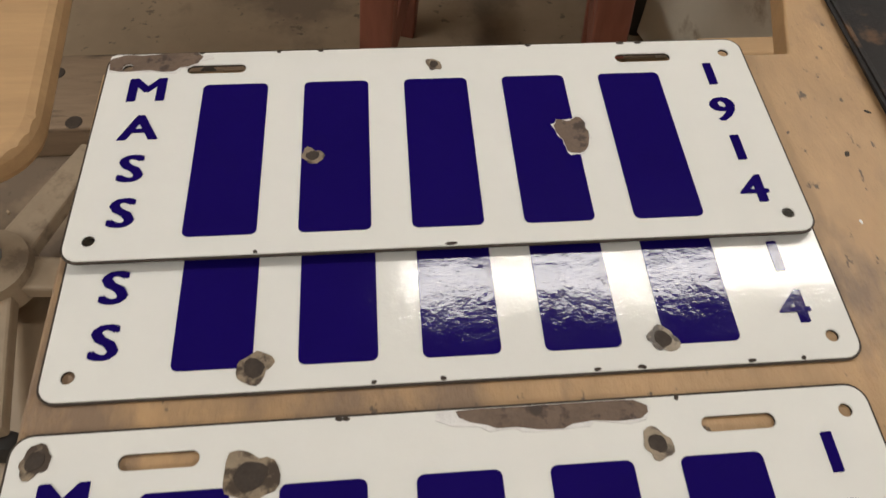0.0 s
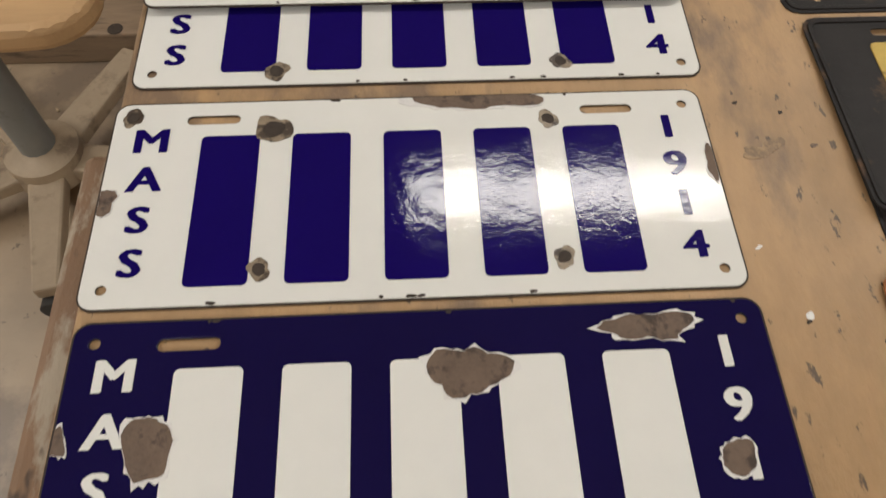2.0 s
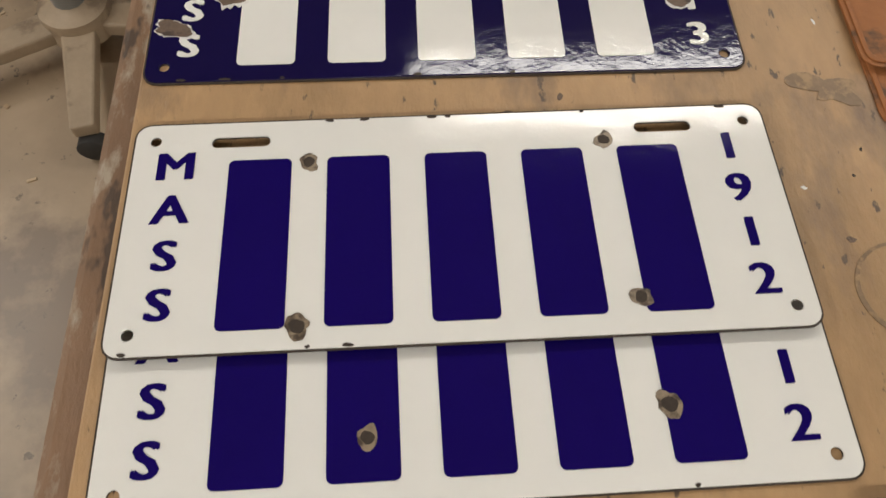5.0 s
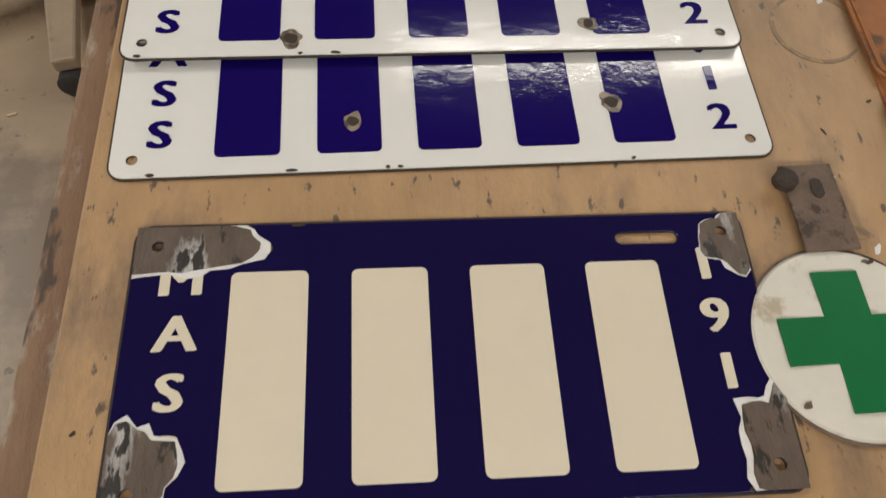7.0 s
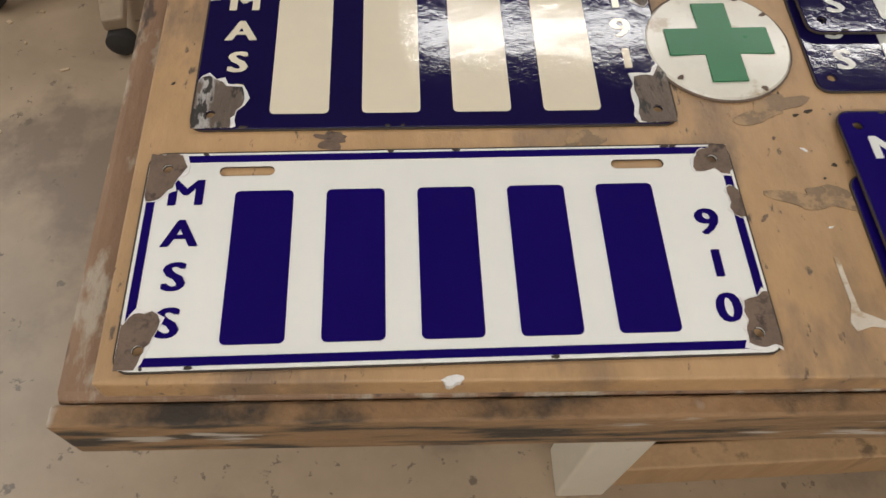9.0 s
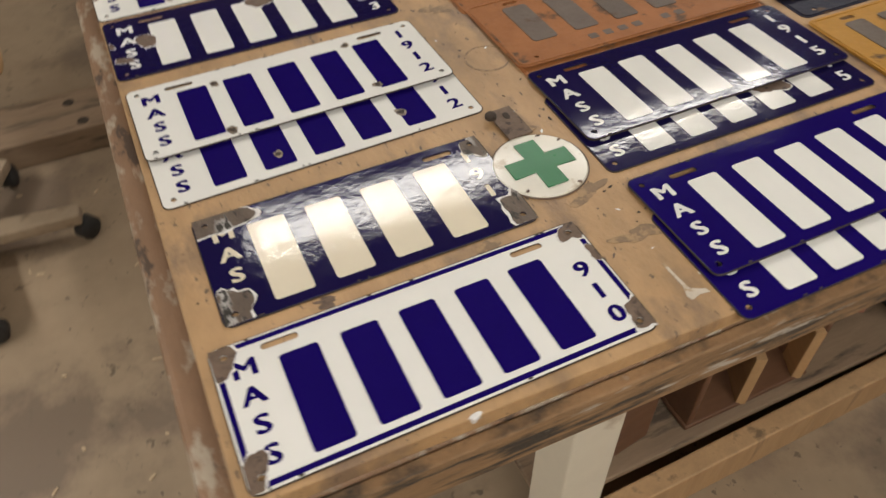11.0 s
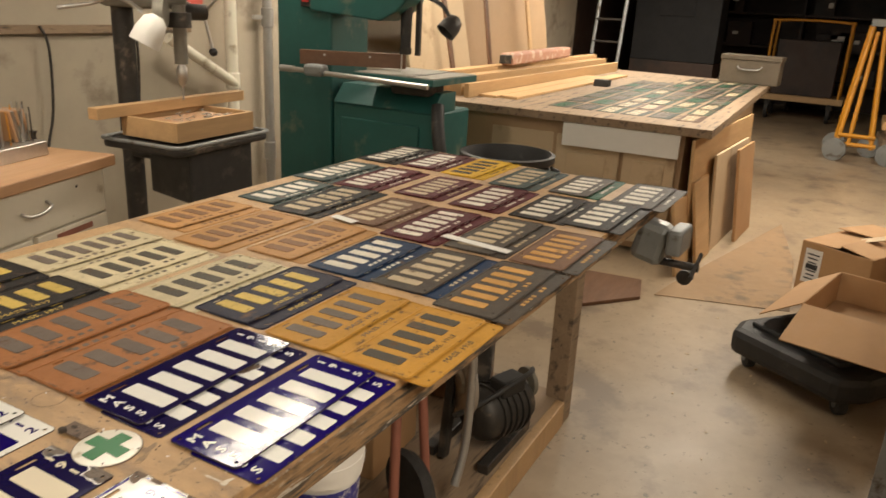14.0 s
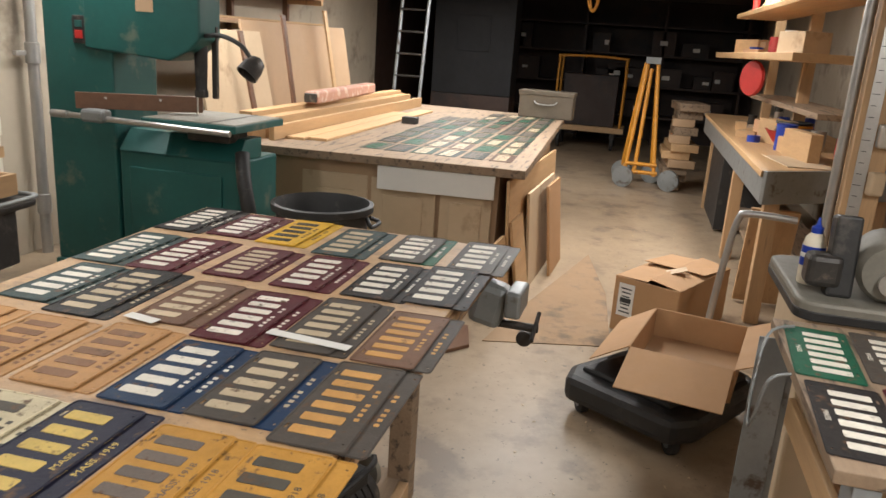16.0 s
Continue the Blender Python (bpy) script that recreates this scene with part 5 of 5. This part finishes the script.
# ---- boxes and dolly ----
def carton(name, x, y, rz, lx, ly, h, z, label, flaps=()):
    t = thing(name, label, "cardboard box", (x, y, z), rz, "cardboard boxes")
    th = 0.006
    for s, d in (((lx, th, h), (0, -ly / 2, h / 2)), ((lx, th, h), (0, ly / 2, h / 2)), ((th, ly - th, h), (-lx / 2, 0, h / 2)), ((th, ly - th, h), (lx / 2, 0, h / 2))):
        part("side", cuboid(s, d, bevel=0.0015), M["card"], t)
    part("bottom", cuboid((lx - th, ly - th, th), (0, 0, th / 2), bevel=0), M["cardin"], t)
    for ax, sgn, ln, ang in flaps:
        if ax == "x":
            f = cuboid((ln, ly - 0.01, 0.005), (ln / 2, 0, 0), bevel=0.001)
            m = pose(sgn * lx / 2, 0, h, 0, -ang, 0 if sgn > 0 else 180)
        else:
            f = cuboid((ln, lx - 0.01, 0.005), (ln / 2, 0, 0), bevel=0.001)
            m = pose(0, sgn * ly / 2, h, 0, 0, 90 * sgn) @ pose(0, 0, 0, 0, -ang, 0)
        f.transform(m)
        part("flap", f, M["card"], t)
    return t


c1 = carton("cardboard_box", 4.50, -1.45, -116.6, 0.40, 0.75, 0.335, 0.006, "closed brown cardboard box with a shipping label", flaps=[("x", -1, 0.20, 178), ("x", 1, 0.19, 172), ("y", 1, 0.40, 176)])
part("shipping_label", cuboid((0.10, 0.002, 0.20), (-0.12, -0.3795, 0.20), bevel=0), M["paper"], c1, "white printed label")
for k in range(7):
    part("label_bar", cuboid((0.07 - 0.01 * (k % 3), 0.001, 0.008 if k != 3 else 0.03), (-0.12, -0.3812, 0.27 - 0.024 * k), bevel=0), M["ink"], c1)
for k in range(3):
    part("print_bar", cuboid((0.012, 0.001, 0.03), (0.0 + 0.02 * k, -0.3792, 0.12), bevel=0), M["ink"], c1)
part("torn_flap", cuboid((0.12, 0.09, 0.004), (0.05, -0.1, 0.372), (0, -18, 30), 0.001), M["beige"], c1, "torn lighter cardboard flap")

dolly = thing("equipment_dolly", "black moulded plastic dolly on castors", "dolly", (3.16, -1.37, 0), -32)
shell = prism([(-0.34, -0.24), (-0.22, -0.30), (0.34, -0.30), (0.42, -0.2), (0.42, 0.2), (0.34, 0.30), (-0.22, 0.36), (-0.34, 0.30)], 0.075, 0.20, 0.035)
part("deck", shell, M["black"], dolly)
part("upper_tray", prism([(-0.26, -0.18), (0.32, -0.24), (0.36, 0.2), (-0.24, 0.28)], 0.195, 0.225, 0.012), M["black"], dolly)
for dx, dy in ((-0.24, -0.20), (-0.24, 0.26), (0.32, -0.2), (0.32, 0.22)):
    cs = part("castor", lathe([(0, -0.022), (0.03, -0.022), (0.045, -0.018), (0.048, 0), (0.045, 0.018), (0.03, 0.022), (0, 0.022)], 20, (dx, dy, 0.048), (90, 0, 60)), M["rubber"], dolly)
    part("castor_hub", lathe([(0, -0.024), (0.018, -0.024), (0.018, 0.024), (0, 0.024)], 14, (dx, dy, 0.048), (90, 0, 60)), M["greymetal"], cs)
part("push_handle", hose([(0.38, 0.06, 0.16), (0.55, 0.10, 0.17), (0.63, 0.13, 0.30), (0.645, 0.11, 0.60), (0.66, 0.08, 0.85), (0.68, 0.03, 0.89), (0.80, -0.15, 0.88)], 0.018), M["galv"], dolly, "bent grey tube handle")
carton("cardboard_box", 3.29, -1.475, -12, 0.60, 0.44, 0.150, 0.227, "open empty brown cardboard box on the dolly", flaps=[("x", -1, 0.29, -16), ("y", 1, 0.20, -32), ("y", -1, 0.2, 25), ("x", 1, 0.16, -50)])

# ---- right-hand benches ----
RT = 0.90
rt = thing("plate_table", "grey steel angle table with wooden shelves", "table", (0, 0, 0))
part("top", prism([(1.24, -1.535), (2.10, -1.555), (2.10, -2.4), (1.24, -2.4)], RT - 0.03, RT, 0.003), M["greywood"], rt)
for x, y in ((2.06, -1.60), (1.28, -1.60), (2.04, -2.36), (1.28, -2.36)):
    part("leg", cuboid((0.07, 0.05, RT - 0.032), (x, y, (RT - 0.032) / 2), (0, 0, 0), 0.003), M["darksteel"], rt)
part("shelf", cuboid((0.74, 0.68, 0.025), (1.66, -2.02, 0.64)), M["wood"], rt)
part("shelf", cuboid((0.74, 0.68, 0.025), (1.66, -2.02, 0.30)), M["wood"], rt)
part("angle_flange", cuboid((0.006, 0.09, RT - 0.032), (2.015, -1.56, (RT - 0.032) / 2), bevel=0.001), M["darksteel"], rt)
part("shelf_front", cuboid((0.66, 0.02, 0.08), (1.68, -1.63, 0.66), (0, 0, 0)), M["wood"], rt)


def turned_plate(x, y, rz, ground, figure, n, label, text):
    o = steel_plate(x, y + 0.075, 0.365, 0.16, ground, figure, n, label, text, z=RT + 0.001, group="plates on the side table")
    o.matrix_basis = pose(x, y, RT + 0.001, 0, 0, rz)


turned_plate(1.861, -1.640, 175, S["green"], S["fwhite"], 6, "green and white licence plate on the side table", "MASS")
turned_plate(1.470, -1.625, 176, S["black"], S["fwhite"], 6, "black and white licence plate on the side table", "MASS")
turned_plate(1.875, -1.812, 175, S["grey"], S["fwhite"], 6, "faded pinkish grey licence plate", "MASS")
turned_plate(1.485, -1.797, 176, S["maroon"], S["fwhite"], 6, "dull red licence plate on the side table", "MASS")
cord = tagged(part("power_cord", hose([(2.02, -1.60, 0.91), (1.98, -1.53, 0.89), (1.90, -1.50, 0.77), (1.78, -1.48, 0.71), (1.68, -1.47, 0.77), (1.64, -1.48, 0.89), (1.66, -1.53, 0.908)], 0.0042), M["greymetal"]), "grey power cord looping over the table edge", "cord")
mach = thing("bench_motor", "black bench tool with a motor and post", "machine", (2.60, -1.875, -0.045))
part("cabinet", cuboid((0.50, 0.50, 0.885), (-0.13, -0.06, 0.4875), bevel=0.01), M["beige"], mach)
part("iron_top", prism(rrect(0.58, 0.58, 0.06), 0.93, 0.985, 0.012, pose(-0.13, -0.05, 0)), M["dustgrey"], mach, "dusty iron top with a dark edge")
part("top_edge", prism(rrect(0.585, 0.585, 0.06), 0.925, 0.955, 0.004, pose(-0.13, -0.05, 0)), M["black"], mach)
part("post", cuboid((0.07, 0.075, 0.25), (-0.29, 0.115, 1.105), (0, 8, 0), 0.01), M["black"], mach)
part("head", cuboid((0.09, 0.10, 0.10), (-0.30, 0.165, 1.06), bevel=0.018), M["iron"], mach)
part("motor", lathe([(0, -0.14), (0.08, -0.14), (0.095, -0.11), (0.095, 0.10), (0.06, 0.14), (0, 0.14)], 24, (-0.24, -0.03, 1.085), (90, 0, 80)), M["dustgrey"], mach)
part("bearing", lathe([(0.01, -0.02), (0.035, -0.02), (0.035, 0.02), (0.01, 0.02)], 18, (-0.385, -0.005, 1.06), (90, 0, 80)), M["steel"], mach)
glue = thing("glue_bottle", "white glue bottle with a blue label and cap", "bottle", (2.395, -1.698, 0.940))
part("bottle", lathe([(0, 0), (0.032, 0), (0.035, 0.005), (0.035, 0.125), (0.03, 0.15), (0.014, 0.17), (0, 0.17)], 24), M["cream"], glue)
part("label_band", lathe([(0.0355, 0.06), (0.0356, 0.125)], 24), M["bluep"], glue, "blue printed band")
part("label_stripe", lathe([(0.0359, 0.088), (0.0359, 0.102)], 24), M["paper"], glue)
part("cap", lathe([(0.014, 0.165), (0.018, 0.166), (0.018, 0.185), (0.008, 0.192), (0.004, 0.215), (0, 0.216)], 18), M["bluep"], glue, "blue twist cap")
grinder = thing("angle_grinder", "grey tool with a blue band and hose", "tool", (1.52, -1.95, 0.6525), 30)
part("body", hose([(-0.1, 0.1, 0.05), (0.0, 0.12, 0.14), (0.1, 0.08, 0.18), (0.18, 0.0, 0.14)], 0.05, 16), M["greymetal"], grinder)
part("band", hose([(0.02, 0.12, 0.15), (0.06, 0.105, 0.172)], 0.053, 16), M["bluep"], grinder, "blue band")

# far right bench with shelves
fb = thing("steel_bench", "long bench with wooden top and grey steel skirt", "workbench", (0, 0, 0))
part("top", prism([(4.59, -1.85), (9.3, -1.87), (9.3, -2.85), (5.30, -2.85)], 0.96, 1.0, 0.004), M["wood"], fb)
part("skirt", cuboid((1.22, 0.03, 0.20), (4.935, -2.365, 0.90), (0, 0, -54), bevel=0.004), M["greymetal"], fb, "grey steel end skirt")
part("skirt", cuboid((4.5, 0.03, 0.16), (6.88, -1.885, 0.88), (0, 0, 0), 0.004), M["greymetal"], fb)
for x, y in ((4.78, -1.97), (6.4, -1.97), (8.6, -1.97), (5.42, -2.75), (8.6, -2.75)):
    part("leg", cuboid((0.09, 0.09, 0.95), (x, y, 0.475)), M["woodv"], fb)
part("cupboard", cuboid((1.2, 0.5, 0.80), (8.0, -2.2, 0.42)), M["black"], fb)
part("leaning_offcut", cuboid((0.03, 0.3, 0.7), (5.1, -2.05, 0.36), (0, -14, 0)), M["woodv"], fb)
part("low_shelf", cuboid((3.2, 0.6, 0.03), (7.0, -2.35, 0.25)), M["greywood"], fb)
sh = thing("wall_shelves", "timber wall shelves above the bench with clutter", "shelves", (0, 0, 0))
part("shelf", cuboid((3.6, 0.45, 0.05), (6.6, -2.10, 1.66), (0, 0, 2), 0.004), M["wood"], sh, "pale pine shelf")
part("shelf", cuboid((3.0, 0.40, 0.04), (6.3, -2.15, 2.02), (0, 0, 2), 0.004), M["wood"], sh)
part("shelf", cuboid((2.6, 0.35, 0.04), (6.5, -2.35, 1.30), (0, 0, 2), 0.004), M["greywood"], sh)
for x in (4.9, 6.5, 8.2):
    part("shelf_post", cuboid((0.07, 0.09, 1.58), (x, -2.36, 1.79)), M["woodv"], sh)
rr = random.Random(21)
for k in range(12):
    x = 5.35 + 0.24 * k
    for z0, span in ((1.685, 0.18), (2.04, 0.25), (1.0, 0.2)):
        if rr.random() < 0.3:
            continue
        ln, wd, hh = rr.uniform(0.15, 0.5), rr.uniform(0.08, 0.2), rr.uniform(0.03, span)
        kind_ = rr.random()
        if kind_ < 0.55:
            o = part("timber_offcut", cuboid((ln, wd, hh), (x, -2.12 + rr.uniform(-0.1, 0.10), z0 + hh / 2 + 0.001), (0, 0, rr.uniform(-25, 25)), 0.004), M[rr.choice(("wood", "wood", "counter", "greywood", "beige"))])
            tagged(o, "timber offcut lying on the shelves", "offcut", "shelf offcuts")
        else:
            r_ = rr.uniform(0.03, 0.07)
            o = part("tin_can", lathe([(0, 0), (r_, 0), (r_, hh * 0.9), (r_ * 1.05, hh * 0.92), (r_ * 1.05, hh), (0, hh)], 20, (x, -2.10 + rr.uniform(-0.08, 0.08), z0 + 0.001)), M[rr.choice(("steel", "red", "iron", "paper", "bluep"))])
            tagged(o, "small tin standing among the shelf clutter", "tin", "shelf tins")
bowl = thing("red_bowl", "red plastic bowl of coiled cables", "bowl", (6.2, -2.28, 1.0))
part("bowl", lathe([(0, 0), (0.12, 0), (0.20, 0.12), (0.205, 0.12), (0.19, 0.12), (0.11, 0.015), (0, 0.015)], 28), M["red"], bowl)
for k in range(4):
    part("cable_coil", hose([(0.13 * math.cos(a * 1.05), 0.13 * math.sin(a * 1.05), 0.12 + 0.02 * k) for a in range(7)], 0.012, 8), M[("iron", "greymetal", "orange", "black")[k]], bowl)
guard = tagged(part("red_disc", lathe([(0, -0.02), (0.14, -0.02), (0.15, 0), (0.14, 0.02), (0, 0.02)], 28, (6.8, -2.0, 1.48), (90, 0, 30)), M["red"]), "red round guard hung under the shelf", "guard")
tray_ = tagged(part("cream_papers", cuboid((0.55, 0.3, 0.006), (5.15, -2.15, 1.0035), (0, 0, 8), 0.001), M["beige"]), "sheaf of brown papers on the bench", "papers")
cup = thing("blue_tape", "roll of blue tape on the bench", "tape", (6.3, -2.02, 1.0))
part("tape", lathe([(0.03, 0), (0.05, 0), (0.05, 0.05), (0.03, 0.05), (0.03, 0)], 22), M["bluep"], cup)
sp = thing("stud_post", "rough timber post with a steel rule screwed on", "post", (3.47, -2.085, 0), -8)
part("post", cuboid((0.16, 0.14, 2.6), (0, 0, 1.3), bevel=0.006), M["woodv"], sp)
part("steel_rule", cuboid((0.004, 0.05, 1.2), (-0.083, 0.02, 1.30), bevel=0), M["steel"], sp, "steel rule with dark marks")
for k in range(24):
    part("rule_mark", cuboid((0.001, 0.02 if k % 4 else 0.032, 0.003), (-0.0858, 0.026, 0.75 + 0.048 * k), bevel=0), M["ink"], sp)
part("conduit", rod((0.03, 0.10, 0.0), (0.03, 0.10, 2.6), 0.022), M["galv"], sp)
for k, (z, m_) in enumerate(((1.62, "paper"), (1.35, "steel"), (1.15, "beige"))):
    part("hung_item", cuboid((0.05, 0.06, 0.10), (-0.11, -0.04, z), (0, 0, 12 * k), 0.01), M[m_], sp)

for x, y, ln, rz in ((1.335, -0.44, 0.21, 84), (1.30, -0.03, 0.09, 80)):
    st = part("paper_strip", cuboid((ln, 0.030, 0.0008), (0, 0, 0.0005), bevel=0), M["paper"])
    st.matrix_basis = pose(x, y, ZT + 0.0068, 0, 0, rz)
    tagged(st, "narrow white paper strip lying across the plates", "paper strip")

rf = random.Random(14)
crumbs = None
for _ in range(150):
    cx_, cy_ = rf.choice(((rf.uniform(1.6, 5.2), rf.uniform(-1.5, -0.75)), (rf.uniform(-1.2, -0.3), rf.uniform(-0.8, 1.0)), (rf.uniform(4.5, 9.0), rf.uniform(-1.6, -0.9))))
    crumbs = cuboid((rf.uniform(0.004, 0.022), rf.uniform(0.003, 0.008), 0.003), (cx_, cy_, 0.0016), (0, 0, rf.uniform(0, 180)), 0, bm=crumbs)
tagged(part("wood_crumbs", crumbs, M["beige"]), "pale wood crumbs and chips scattered on the floor", "wood chips", kind="stuff")

# ---- clutter by the side post ----
rr = random.Random(77)
for k in range(9):
    x = 3.75 + 0.16 * k + rr.uniform(-0.04, 0.04)
    hh = rr.uniform(1.5, 2.4)
    o = part("timber_length", cuboid((0.09 + rr.uniform(0, 0.05), 0.03, hh), (0, 0, hh / 2), bevel=0.003), M[rr.choice(("woodv", "wood", "greywood", "beige"))])
    o.matrix_basis = pose(x, -2.93 - rr.uniform(0, 0.05), 0.002, 4, 0, rr.uniform(-12, 12))
    tagged(o, "long timber length standing against the wall", "timber", "standing timber")
rail = tagged(part("tool_rail", cuboid((1.5, 0.03, 0.08), (3.95, -2.28, 2.2)), M["wood"]), "pine rail with hanging tools by the post", "rail")
for x in (3.35, 4.55):
    part("rail_hanger", cuboid((0.04, 0.03, 0.36), (x, -2.28, 2.42)), M["wood"], rail)
for k in range(10):
    x = 3.42 + 0.13 * k
    z = 2.16
    t = thing("hanging_tool", rr.choice(("hand tool with a wooden handle hung from the rail", "steel clamp hanging from the tool rail")), "tool", (x, -2.25, z), rr.uniform(-20, 20), "hanging tools")
    ln = rr.uniform(0.18, 0.38)
    part("shaft", rod((0, 0, 0), (rr.uniform(-0.02, 0.02), 0.01, -ln), 0.009), M["steel"], t)
    part("grip", lathe([(0, 0), (0.015, 0.005), (0.022, 0.05), (0.014, 0.11), (0, 0.12)], 14, (0, 0.01, -ln - 0.10)), M[rr.choice(("wood", "red", "counter", "black"))], t)
    part("jaw", cuboid((0.07, 0.02, 0.03), (0, 0.005, -0.05), (0, rr.uniform(-15, 15), 0), 0.004), M[rr.choice(("iron", "steel", "wood"))], t)
for k in range(12):
    x, y = 5.45 + 0.28 * k, -2.55 + rr.uniform(-0.12, 0.16)
    hh, r_ = rr.uniform(0.06, 0.2), rr.uniform(0.03, 0.06)
    t = thing("workshop_tin", rr.choice(("open tin on the long bench", "plastic tub on the long bench")), "tin", (x, y, 1.001), 0, "bench tins")
    part("can", lathe([(0, 0), (r_, 0), (r_, hh), (r_ * 0.93, hh), (r_ * 0.93, 0.01), (0, 0.01)], 20), M[rr.choice(("steel", "red", "paper", "iron", "bluep", "beige"))], t)
